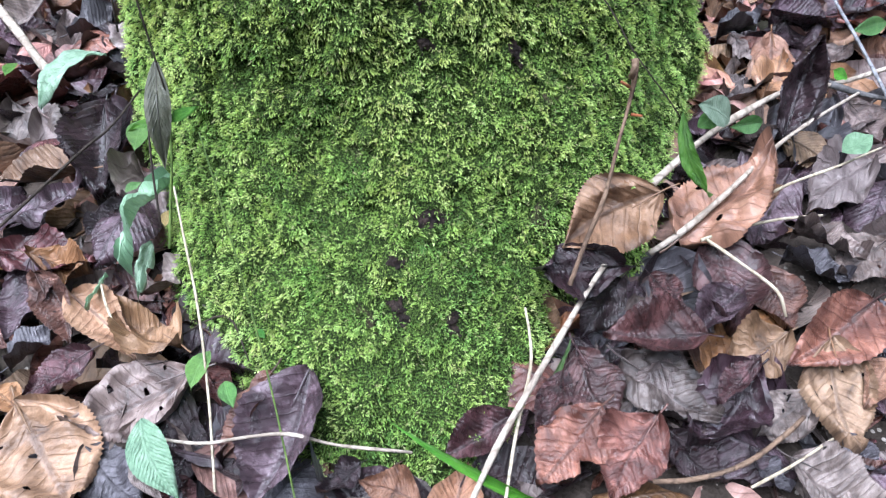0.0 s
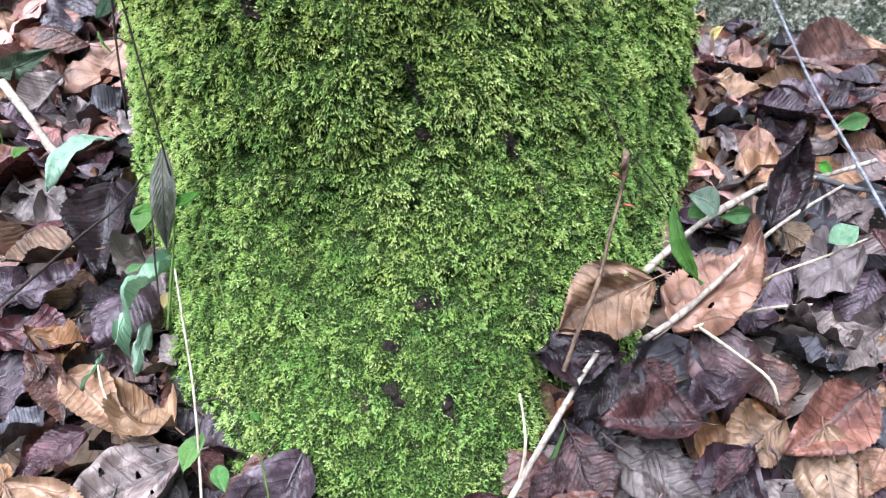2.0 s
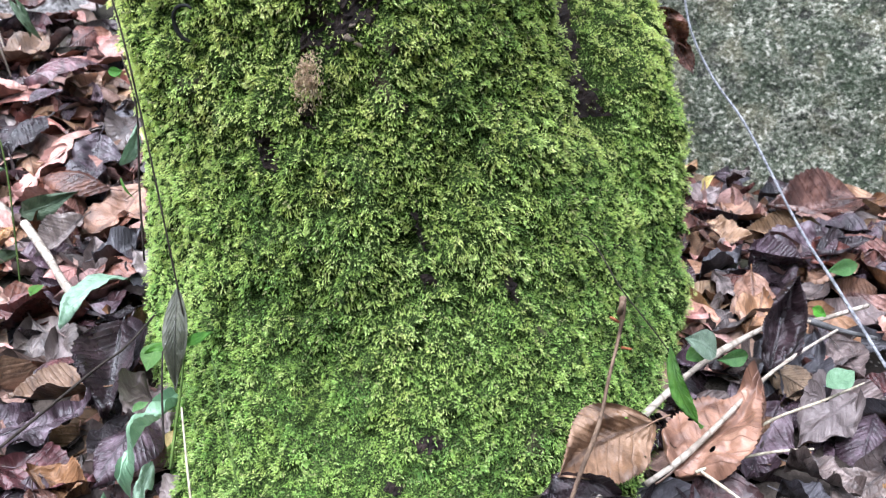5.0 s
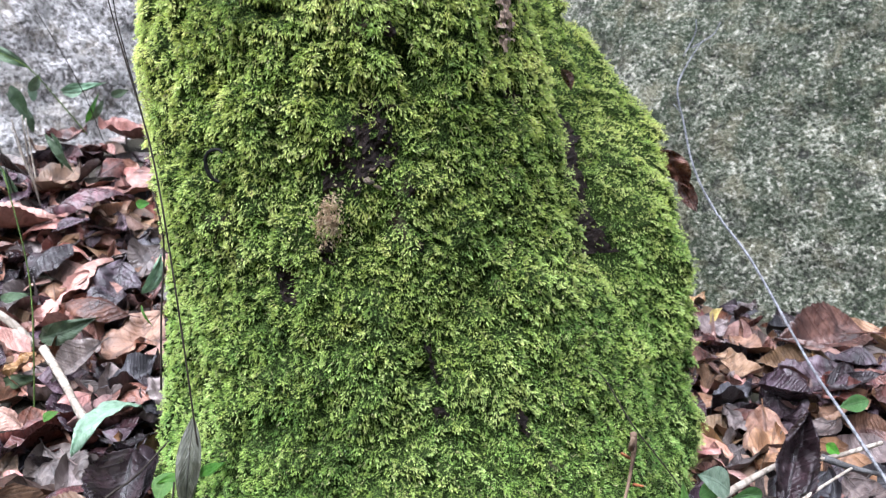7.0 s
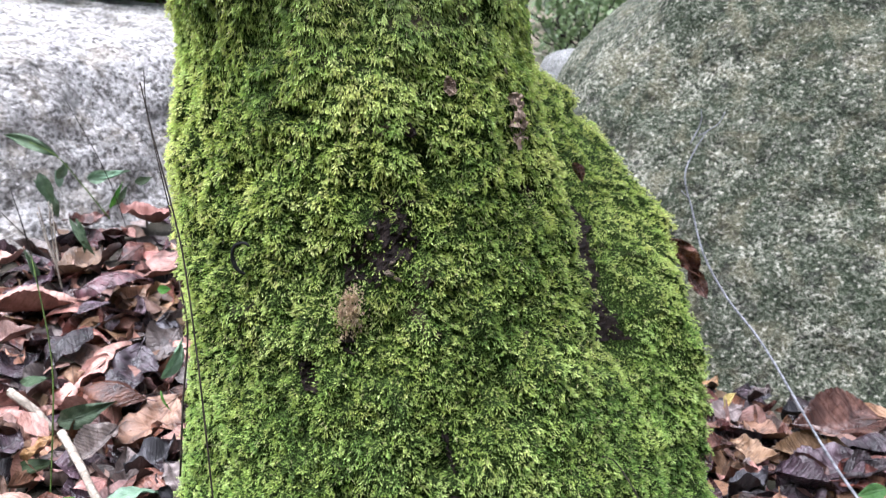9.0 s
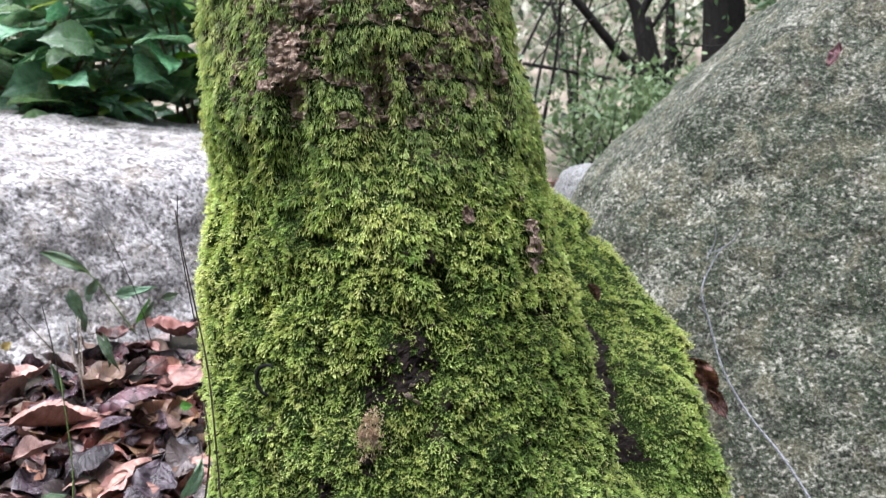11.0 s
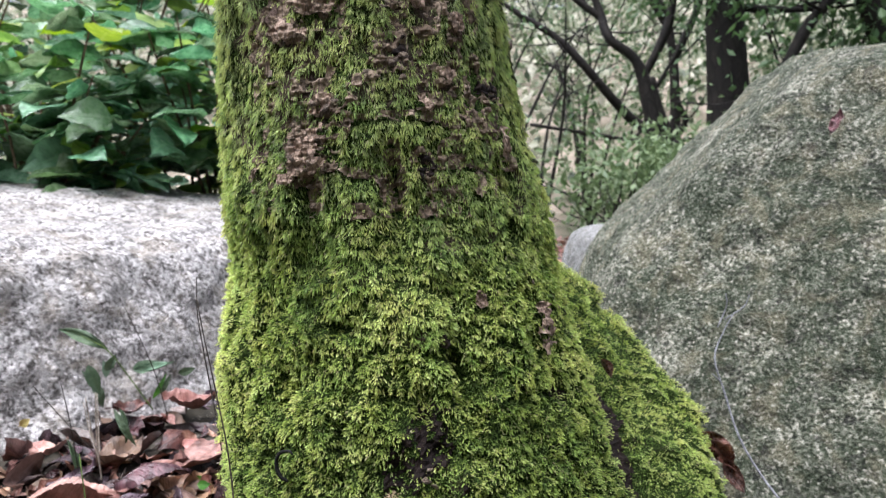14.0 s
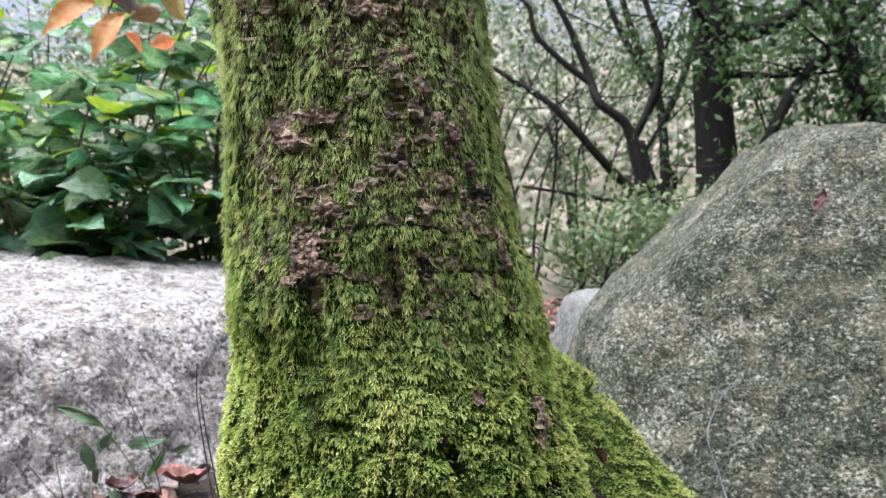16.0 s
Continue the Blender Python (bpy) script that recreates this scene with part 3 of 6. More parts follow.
# naked patches of bark, small dark ones painting the shade of cracks and holes: degrees, height, half width in degrees,
# half height, lean in degrees a metre, dark or pink
PATCHES = [
    (-104.8, 0.67, 6.8, 0.0221, 201, False), (-97.5, 0.712, 3.7, 0.0081, 153, False), (-108.7, 0.776, 6.1, 0.0094, 0, False), (-62.8, 0.803, 2.3, 0.0083, 0, False),
    (-69.3, 0.766, 2.9, 0.02, 39, True), (-65.0, 0.714, 2.2, 0.007, 0, False), (-54.9, 0.735, 3.3, 0.0084, 0, False), (-49.0, 0.784, 3.1, 0.0086, 0, False),
    (-66.8, 0.658, 3.6, 0.015, -75, True), (-36.5, 0.729, 7.2, 0.01, 0, True), (-31.7, 0.678, 3.6, 0.0136, 0, False), (-79.2, 0.894, 6.2, 0.007, 0, False),
    (-97.7, 0.797, 6.4, 0.007, 0, False), (-82.6, 0.415, 8.2, 0.046, 175, True), (-94.2, 0.338, 2.0, 0.01, 0, True), (-105.5, 0.308, 1.7, 0.0165, 0, True),
    (-72.4, 0.389, 1.5, 0.0073, 0, True), (-56.3, 0.541, 2.2, 0.0073, 0, False), (-31.3, 0.509, 3.9, 0.0217, 0, False), (-31.7, 0.443, 4.7, 0.0128, -131, True),
    (-69.4, 0.507, 1.5, 0.0113, 0, True), (-77.0, 0.247, 1.5, 0.0226, 0, True), (-78.3, 0.209, 1.5, 0.0062, 0, True),
    (-105.0, 0.306, 1.7, 0.0154, -87, True), (-25.7, 0.174, 4.8, 0.006, 0, True), (-72.5, 0.345, 2.0, 0.006, 0, True), (-61.6, 0.19, 1.5, 0.0119, 0, True),
    (-83.2, 0.104, 2.7, 0.006, -93, True), (-88.9, 0.086, 1.5, 0.006, 0, True), (-61.8, 0.189, 1.5, 0.0115, 0, True), (-78.1, 0.205, 1.5, 0.006, 0, True),
    (-82.6, 0.059, 1.5, 0.006, 0, True), (-89.2, 0.065, 1.5, 0.006, 0, True),
]


def bare(theta, z):
    """0 where moss is thick, 1 on the naked bark."""
    p = stem_point(theta, z, False)
    b = 0.6 * cleft(theta, z)
    for t0, z0, wt, wz, lean, _ in PATCHES:
        dz = z - z0
        b = b + np.exp(-((((theta - t0 - lean * dz) / wt) ** 2 + (dz / wz) ** 2) ** 2))
    fold = smooth_table(z, [0, 0.12, 0.27, 0.33, 0.42, 0.5, 0.58], [4, 8, 10, 16, 35, 48, 60]) - 18
    b = b + 0.9 * bell(theta, fold + 1.5, 3.4, 2.8) * step(0.24, 0.29, z) * step(0.57, 0.53, z) * (0.75 + 0.5 * vnoise(p, 0.03, 52))
    ledge = stem_radius(theta, z) - smooth_table(z, STEM_Z, STEM_R)
    b = b + step(0.030, 0.018, ledge) * step(fold - 8, fold - 3, theta) * step(fold + 16, fold + 12, theta) * step(0.23, 0.27, z) * step(0.44, 0.38, z)
    high = step(0.58, 0.88, z) * bell(theta, -82, 34, 44, 4)
    b = b + 2.0 * high * np.maximum(vnoise(p * np.array([1, 1, 0.6]), 0.019, 31) - 0.06, 0)
    b = b + 1.7 * np.maximum(vnoise(p * np.array([1, 1, 0.6]), 0.016, 33) - 0.40, 0)
    b = b + 0.5 * np.exp(-((vnoise(p * np.array([1, 1, 0.7]), 0.034, 41) / 0.08) ** 2)) * (0.5 + 0.5 * vnoise(p, 0.06, 45))
    return np.clip(b, 0, 1)


def limb_arrays(k, rng):
    """One bough of the mossy tree, high above the ground."""
    a, z0 = k * 2.4 + 0.5, 1.9 + 0.28 * k
    foot = np.array([float(np.interp(z0, STEM_Z, STEM_X)), AXIS_Y, z0])
    out = np.array([math.cos(a), math.sin(a), 0.75])
    pts = [foot, foot + out * 0.45, foot + out * np.array([0.95, 0.95, 1.3]), foot + out * np.array([1.5, 1.5, 1.7])]
    return pts, tube(pts, [0.055, 0.04, 0.025, 0.01], 8, 0.15, k)


def fronds(base, normal, length, width, droop, rng):
    """Small drooping pointed fronds, one at each base: quads and triangles."""
    n = len(base)
    jit = rng.normal(0, 1, (n, 3))
    d = normal * 0.75 + jit * 0.38 + np.array([0, 0, -1.0]) * droop[:, None]
    d /= np.linalg.norm(d, axis=1, keepdims=True)
    side = np.cross(d, rng.normal(0, 1, (n, 3)) * 0.5 + normal)
    side /= np.linalg.norm(side, axis=1, keepdims=True) + 1e-9
    L, W = length[:, None], width[:, None]
    mid = base + d * L * 0.5
    d2 = d + np.array([0, 0, -0.5]) * droop[:, None] + rng.normal(0, 0.3, (n, 3))
    d2 /= np.linalg.norm(d2, axis=1, keepdims=True)
    tip = mid + d2 * L * 0.55
    keel = np.cross(side, d) * W * 0.22
    v = np.stack([base, mid + side * W * 0.5 + keel, tip, mid - side * W * 0.5 + keel], 1).reshape(-1, 3)
    k = np.arange(n)[:, None] * 4
    return v, k + np.array([0, 1, 2]), k + np.array([0, 2, 3])


def moss_sites(n, lo, hi, zlo, zhi, rng, cap=0.6):
    th, z = rng.uniform(lo, hi, n), rng.uniform(zlo, zhi, n)
    e = 0.01
    across = np.linalg.norm(np.cross(stem_point(th + 0.5, z, False) - stem_point(th - 0.5, z, False), stem_point(th, z + e, False) - stem_point(th, z - e, False)), axis=1) / (2 * e * np.pi / 180)
    keep = (rng.uniform(0, cap, n) < across)
    th, z = th[keep], z[keep]
    keep = rng.uniform(0, 1, len(th)) > bare(th, z) * 0.93
    return th[keep], z[keep]


ARC_T, ARC_Z = np.linspace(-190, 180, 371), np.linspace(-0.1, 1.1, 61)
_p = stem_point(*np.meshgrid(ARC_T, ARC_Z), False)
ARC = np.concatenate([np.zeros((61, 1)), np.cumsum(np.linalg.norm(np.diff(_p, axis=1), axis=2), axis=1)], 1)
ARC -= ARC[:, 100:101]


def arc_length(th, z):
    """Metres round the bark from its front, at that height."""
    a = np.clip((th + 190) % 371, 0, 369.99)
    b = np.clip((z + 0.1) / 0.02, 0, 59.99)
    i, j = a.astype(int), b.astype(int)
    u, w = a - i, b - j
    return (1 - w) * ((1 - u) * ARC[j, i] + u * ARC[j, i + 1]) + w * ((1 - u) * ARC[j + 1, i] + u * ARC[j + 1, i + 1])


def tufts(th, z, size, seed):
    """Shaggy tufts that hang over one another: 0 at a tuft's root to 1 at its lower rim."""
    p = np.stack([arc_length(th, z) / size, z / (size * 1.15)], -1)
    q = np.stack([p[:, 0] * size, p[:, 1] * size, 0 * z], -1)
    p = p + 0.45 * np.stack([vnoise(q, size * 1.3, seed), vnoise(q, size * 1.3, seed + 1)], -1)
    cell = np.floor(p).astype(np.int64)
    best, rim, tone = np.full(len(z), 9.0), np.zeros(len(z)), np.zeros(len(z))
    for i in (-1, 0, 1):
        for j in (-1, 0, 1):
            c0, c1 = cell[:, 0] + i + 5000, cell[:, 1] + j + 5000
            dx = p[:, 0] - (cell[:, 0] + i + 0.15 + 0.7 * lattice(c0, c1, 0 * c0, seed))
            dy = p[:, 1] - (cell[:, 1] + j + 0.15 + 0.7 * lattice(c0, c1, 0 * c0 + 1, seed))
            d = dx * dx + 0.7 * dy * dy
            near = d < best
            best = np.where(near, d, best)
            rim = np.where(near, np.clip(0.5 - 0.8 * dy, 0, 1) * np.clip(1.15 - 1.5 * dx * dx, 0, 1), rim)
            tone = np.where(near, lattice(c0, c1, 0 * c0 + 2, seed), tone)
    return rim, tone


def moss_rise(th, z, p):
    """How far the moss swells from the bark, and how near the lower rim of its tuft each spot is."""
    small, tone = tufts(th, z, 0.0085, 61)
    large, heavy = tufts(th, z, 0.021, 71)
    clump = np.clip(0.5 + 0.8 * vnoise(p * np.array([1, 1, 0.75]), 0.006, 21), 0, 1)
    size = 1 - 0.60 * step(0.34, 0.58, z)
    return size * (0.0088 * small * (0.4 + tone) + 0.0100 * large * heavy + 0.0015 * clump) - 0.0068, small, tone


def build_stem():
    th = np.concatenate([np.linspace(-184, 46, 330, endpoint=False), np.linspace(46, 176, 50, endpoint=False)])
    zs = np.concatenate([np.linspace(-0.08, 1.02, 330), np.linspace(1.04, 3.6, 30)])
    tt, zz = (a.reshape(-1) for a in np.meshgrid(th, zs))
    p, b = stem_point(tt, zz), bare(tt, zz)
    rise = moss_rise(tt, zz, p)[0]
    v = p + stem_normal(tt, zz) * ((rise - 0.0012) * (1 - b) - 0.004 * b)[:, None]
    return make_mesh("trunk", v, [grid_faces(len(zs), len(th), True)], [BARK])


def shoots(base, axis, length, tone, tight, rng, leaflets=6):
    """Feathery moss shoots: on each axis a few pointed leaflets that spread round it. Verts, triangles, uvs (along the shoot, its tone)."""
    n = len(base)
    u = np.cross(axis, rng.normal(0, 1, (n, 3)))
    u /= np.linalg.norm(u, axis=1, keepdims=True) + 1e-9
    w = np.cross(axis, u)
    vs, uv = [], []
    for k in range(leaflets):
        s = (0.22 + 0.70 * k / (leaflets - 1)) * rng.uniform(0.85, 1.1, (n, 1))
        a = 2.4 * k + rng.uniform(-0.5, 0.5, (n, 1))
        out = np.cos(a) * u + np.sin(a) * w
        spread = (0.95 - 0.75 * k / (leaflets - 1)) * (1 - 0.5 * tight[:, None])
        d = axis * (1 - 0.5 * spread) + out * spread + np.array([0, 0, -0.18])
        d /= np.linalg.norm(d, axis=1, keepdims=True)
        side = np.cross(d, axis + 0.7 * rng.normal(0, 1, (n, 3)))
        side /= np.linalg.norm(side, axis=1, keepdims=True) + 1e-9
        L = length[:, None] * rng.uniform(0.38, 0.62, (n, 1)) * (1 - 0.25 * tight[:, None])
        wide = np.minimum(L * 0.42, 0.0009) * (1 - 0.38 * tight[:, None])
        p = base + axis * length[:, None] * s
        vs.append(np.stack([p - side * wide * 0.5, p + side * wide * 0.5, p + d * L], 1))
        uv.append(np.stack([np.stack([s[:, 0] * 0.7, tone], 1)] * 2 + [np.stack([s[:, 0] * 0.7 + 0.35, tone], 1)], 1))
    v = np.stack(vs, 1).reshape(-1, 3)
    return v, np.arange(len(v)).reshape(-1, 3), np.stack(uv, 1).reshape(-1, 2)


def build_moss():
    rng = np.random.default_rng(7)
    sites = [moss_sites(610000, -174, 24, -0.04, 0.45, rng), moss_sites(500000, -168, 0, 0.45, 0.96, rng), moss_sites(90000, 2, 66, 0.45, 0.62, rng, 1.2), moss_sites(30000, 30, 66, 0.25, 0.45, rng), moss_sites(95000, -12, 30, 0.16, 0.45, rng, 1.6), moss_sites(16000, 46, 176, -0.04, 0.98, rng), moss_sites(12000, -180, 180, 0.98, 1.8, rng)]
    th = np.concatenate([s[0] for s in sites])
    z = np.concatenate([s[1] for s in sites])
    base, nor = stem_point(th, z), stem_normal(th, z)
    rise, small, tuft_tone = moss_rise(th, z, base)
    keep = rng.uniform(0, 1, len(th)) < 0.30 + 1.05 * small
    th, z, base, nor, rise, small, tuft_tone = (a[keep] for a in (th, z, base, nor, rise, small, tuft_tone))
    n = len(th)
    upper = step(0.36, 0.75, z)
    base = base + nor * (rise - 0.0012)[:, None]
    droop = 0.10 + 0.45 * small + 1.15 * upper + 0.25 * vnoise(base, 0.05, 8)
    axis = nor * (1 - 0.25 * upper)[:, None] + rng.normal(0, 0.34, (n, 3)) + np.array([0, 0, -1.0]) * droop[:, None]
    axis /= np.linalg.norm(axis, axis=1, keepdims=True)
    length = (0.0025 + 0.0009 * small + 0.0030 * upper) * rng.uniform(0.65, 1.4, n)
    # Tuft roots get a darker tone than rims, adding to their shade.
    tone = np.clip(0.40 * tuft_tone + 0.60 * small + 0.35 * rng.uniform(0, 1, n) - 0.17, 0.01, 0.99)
    # Bright and dull areas; left edge and buttress painted lighter, as if lit.
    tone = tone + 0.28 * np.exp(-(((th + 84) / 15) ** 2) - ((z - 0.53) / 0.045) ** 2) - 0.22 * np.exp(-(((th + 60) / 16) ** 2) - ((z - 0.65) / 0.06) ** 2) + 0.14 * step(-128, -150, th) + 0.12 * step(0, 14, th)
    # Mid trunk toned lighter in place of the stronger light there.
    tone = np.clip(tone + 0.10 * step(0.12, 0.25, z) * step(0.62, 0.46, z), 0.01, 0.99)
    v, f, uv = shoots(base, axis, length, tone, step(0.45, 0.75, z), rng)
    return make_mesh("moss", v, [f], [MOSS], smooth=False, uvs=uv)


def dry_tuft():
    rng = np.random.default_rng(5)
    n = 1300
    z = 0.366 + rng.normal(0, 0.0085, n)
    th = -92 + rng.normal(0, 1.1, n) + (z - 0.366) * 110
    base, nor = stem_point(th, z), stem_normal(th, z)
    base = base + nor * rng.uniform(0.001, 0.008, n)[:, None]
    v, q, t = fronds(base, nor, rng.uniform(0.002, 0.0052, n), np.full(n, 0.0009), rng.uniform(-0.1, 0.6, n), rng)
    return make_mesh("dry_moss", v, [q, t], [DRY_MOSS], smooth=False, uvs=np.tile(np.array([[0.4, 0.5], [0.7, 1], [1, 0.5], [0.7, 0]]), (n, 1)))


def bark_patch(t0, z0, wt, wz, lean, mat, seed, lift=-0.0008):
    """A ragged sheet of naked bark where the moss has come away."""
    n = 44
    uu, vv = np.meshgrid(np.linspace(-1.35, 1.35, n), np.linspace(-1.35, 1.35, n))
    z = z0 + vv * wz
    th = t0 + uu * wt + lean * vv * wz
    p = stem_point(th, z)
    ragged = uu**2 + vv**2 + 0.9 * vnoise(p, 0.012, seed) + 0.7 * vnoise(p, 0.005, seed + 1)
    plates = vnoise(p * np.array([1, 1, 2.2]), 0.007, seed + 2)
    p = p + stem_normal(th, z) * (lift + 0.0016 * np.round(plates * 2) / 2 + 0.0018 * vnoise(p, 0.003, seed + 3) + 0.0014 * vnoise(p, 0.0055, seed + 4))[..., None]
    f = grid_faces(n, n)
    keep = (ragged.reshape(-1)[f] < 1.0).all(1)
    return make_mesh("bark_patch", p.reshape(-1, 3), [f[keep]], [mat], smooth=False)


def bark_sheet():
    """Crumbling scaly bark that shows between the thin moss high on the stem."""
    rows, cols = 190, 230
    th, z = np.meshgrid(np.linspace(-128, -28, cols), np.linspace(0.615, 0.93, rows))
    p = stem_point(th, z)
    q = p * np.array([1, 1, 1.5])
    scale = np.round(2.5 * vnoise(q, 0.009, 121)) / 2.5
    rise = -0.0042 + 0.0030 * scale + 0.0026 * vnoise(q, 0.0045, 122) + 0.0022 * np.abs(vnoise(p * np.array([1, 1, 0.5]), 0.013, 123))
    p = p + stem_normal(th, z) * rise[..., None]
    f = grid_faces(rows, cols)
    keep = (bare(th, z).reshape(-1)[f] > 0.12).any(1)
    return make_mesh("bark_sheet", p.reshape(-1, 3), [f[keep]], [CRUMB_BARK], smooth=False)


def fold_shade_strip():
    """Naked bark down in the fold between stem and buttress, coloured dark for the shade there."""
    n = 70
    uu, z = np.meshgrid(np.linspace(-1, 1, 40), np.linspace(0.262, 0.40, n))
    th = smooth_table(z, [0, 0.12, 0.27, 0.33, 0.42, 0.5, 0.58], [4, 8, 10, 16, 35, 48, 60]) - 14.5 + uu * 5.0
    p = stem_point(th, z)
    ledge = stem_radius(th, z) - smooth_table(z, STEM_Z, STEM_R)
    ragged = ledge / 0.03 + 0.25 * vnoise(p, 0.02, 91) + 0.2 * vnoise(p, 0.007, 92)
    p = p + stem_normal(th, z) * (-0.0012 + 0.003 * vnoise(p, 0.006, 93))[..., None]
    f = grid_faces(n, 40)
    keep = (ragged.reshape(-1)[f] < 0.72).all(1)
    return make_mesh("bark_patch", p.reshape(-1, 3), [f[keep]], [DARK_BARK_SHADE], smooth=False)


def bark_flake(seed):
    """A curled scale of bark, in its own plane."""
    rng = np.random.default_rng(seed)
    n = 10
    a = np.arange(n) * 2 * np.pi / n
    r = 1 + 0.3 * rng.uniform(-1, 1, n)
    rim = np.stack([1.1 * r * np.cos(a), 0.6 * r * np.sin(a), 0.12 * np.cos(2 * a + 1) + 0.05 * rng.uniform(-1, 1, n)], 1)
    v = np.vstack([rim, rim * 0.92 + [0, 0, -0.10], [[0, 0, 0.06]]])
    k = np.arange(n)
    quads = np.stack([k, (k + 1) % n, n + (k + 1) % n, n + k], 1)[:, ::-1]
    tris = np.stack([k, (k + 1) % n, np.full(n, 2 * n)], 1)
    return make_mesh("bark_flake", v, [quads, tris], [FLAKE])


tree = tagged(new("mossy_tree"), "thick mossy tree trunk with a front root and side buttress", "tree")
tree.location = (STEM_X[1], AXIS_Y, 0)
UNDO = Matrix.Translation((-STEM_X[1], -AXIS_Y, 0))


def tree_part(name, mesh, label="", kind=""):
    ob = part(name, mesh, tree, label, kind)
    ob.matrix_parent_inverse = UNDO
    return ob


tree_part("trunk", build_stem(), "brown bark filmed with green algae")
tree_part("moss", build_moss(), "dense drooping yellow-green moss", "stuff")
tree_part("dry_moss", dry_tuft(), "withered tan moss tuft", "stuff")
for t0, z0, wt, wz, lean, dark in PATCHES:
    tree_part("bark_patch", bark_patch(t0, z0, wt, wz, lean, DARK_BARK_SHADE if dark else PINK_BARK, int(z0 * 1000), -0.0026 if dark else 0.0022), "dark bare bark" if dark else "pinkish flaking bark")
tree_part("bark_patch", fold_shade_strip(), "dark bare bark")
tree_part("bark_sheet", bark_sheet(), "crumbling grey-brown scaly bark")
FLAKES = [bark_flake(s) for s in range(6)]
rng = np.random.default_rng(12)
ends = []
for k in range(5):
    pts, (v, q, t) = limb_arrays(k, rng)
    tree_part("limb", make_mesh("limb", v, [q, t], [FAR_BARK]))
    ends += [pts[3], pts[2], (pts[2] + pts[3]) / 2]
TREE_TOP = ends
for t0, z0, wt, wz, count in ((-80, 0.40, 2, 0.01, 3), (-105, 0.668, 5, 0.02, 5), (-98, 0.712, 4, 0.01, 4), (-77, 0.817, 8, 0.012, 7), (-66, 0.825, 4, 0.01, 3), (-42, 0.857, 4, 0.006, 3), (-80, 0.76, 26, 0.05, 10), (-32, 0.51, 3, 0.03, 3)):
    for _ in range(count):
        th, z = t0 + rng.normal(0, wt) * 0.6, z0 + rng.normal(0, wz) * 0.7
        p, n = Vector(stem_point(np.float64(th), np.float64(z))), Vector(stem_normal(np.float64(th), np.float64(z)))
        size = rng.uniform(0.002, 0.005)
        turn = n.to_track_quat("Z", "Y").to_matrix().to_4x4()
        ob = tree_part("bark_flake", FLAKES[rng.integers(6)])
        ob.matrix_basis = Matrix.Translation(p + n * 0.0035) @ turn @ pose(0, 0, 0, rng.uniform(-20, 20), rng.uniform(-20, 20), rng.uniform(-40, 40)) @ Matrix.Diagonal((size, size, size, 1))


# ---- boulders ----
def boulder_mesh(name, planes, mat, level, sharp, rough, seed):
    """A rounded block bounded by planes (outward normal and distance from its centre), with a weathered face."""
    bm = bmesh.new()
    bmesh.ops.create_icosphere(bm, subdivisions=level, radius=1)
    d = np.array([v.co[:] for v in bm.verts])
    f = np.array([[v.index for v in face.verts] for face in bm.faces])
    bm.free()
    d /= np.linalg.norm(d, axis=1, keepdims=True)
    total = 0
    for nx, ny, nz, dist in planes:
        n = np.array([nx, ny, nz]) / np.linalg.norm([nx, ny, nz])
        total = total + np.maximum(d @ n / dist, 0) ** sharp
    v = d * (total ** (-1 / sharp))[:, None]
    v = v - d * (0.35 * rough * np.maximum(vnoise(v, 0.045, seed + 9), 0.1))[:, None]
    v = v + d * (rough * (fractal(v, 0.35, 3, seed) + 0.45 * fractal(v, 0.06, 3, seed + 5)))[:, None]
    return make_mesh(name, v, [f], [mat])


def boulder(centre, planes, mat, label, level=6, sharp=14, rough=0.02, seed=1):
    ob = thing("boulder", boulder_mesh("boulder", planes, mat, level, sharp, rough, seed), label, "boulder", "boulders round the tree")
    ob.location = centre
    return ob


boulder((0.95, 2.0, 0.25), [(-0.35, -0.78, 0.52, 0.585), (-0.69, 0.08, 0.72, 0.63), (-1, 0, 0.0, 0.755), (0.1, -0.1, 1, 0.67), (1, 0, 0.2, 0.9), (0, 1, 0.1, 0.7), (0, 0, -1, 0.6), (-0.6, -0.8, 0, 0.93)],
        ROCK_GREEN, "tall grey-green granite boulder with lichen and a rounded top", 7, 16, 0.02, 2)
boulder((-1.5, 2.2, 0.1), [(0.75, -0.5, 0.5, 0.80), (-0.2, -0.95, 0.2, 0.82), (0.08, -0.05, 1, 0.435), (1, 0.1, 0, 0.95), (0, 1, 0, 0.8), (-1, 0, 0.1, 0.9), (0, 0, -1, 0.5), (-0.15, -0.9, -0.4, 0.735)],
        ROCK_PALE, "pale weathered granite boulder with a flat bright top", 7, 18, 0.022, 8)
boulder((0.54, 3.6, 0.04), [(-1, -0.3, 0.2, 0.22), (0, -1, 0.3, 0.3), (0, 0, 1, 0.3), (1, 0, 0.2, 0.35), (0, 1, 0, 0.3), (0, 0, -1, 0.4)], ROCK_GREY, "small pale boulder behind the gap", 5, 9, 0.02, 14)
boulder((0.38, 2.9, 0.0), [(-1, -0.2, 0.3, 0.14), (0, -1, 0.3, 0.2), (0, 0, 1, 0.22), (1, 0, 0.2, 0.2), (0, 1, 0, 0.2), (0, 0, -1, 0.3)], ROCK_GREY, "low whitish stone between the boulders", 5, 8, 0.015, 19)


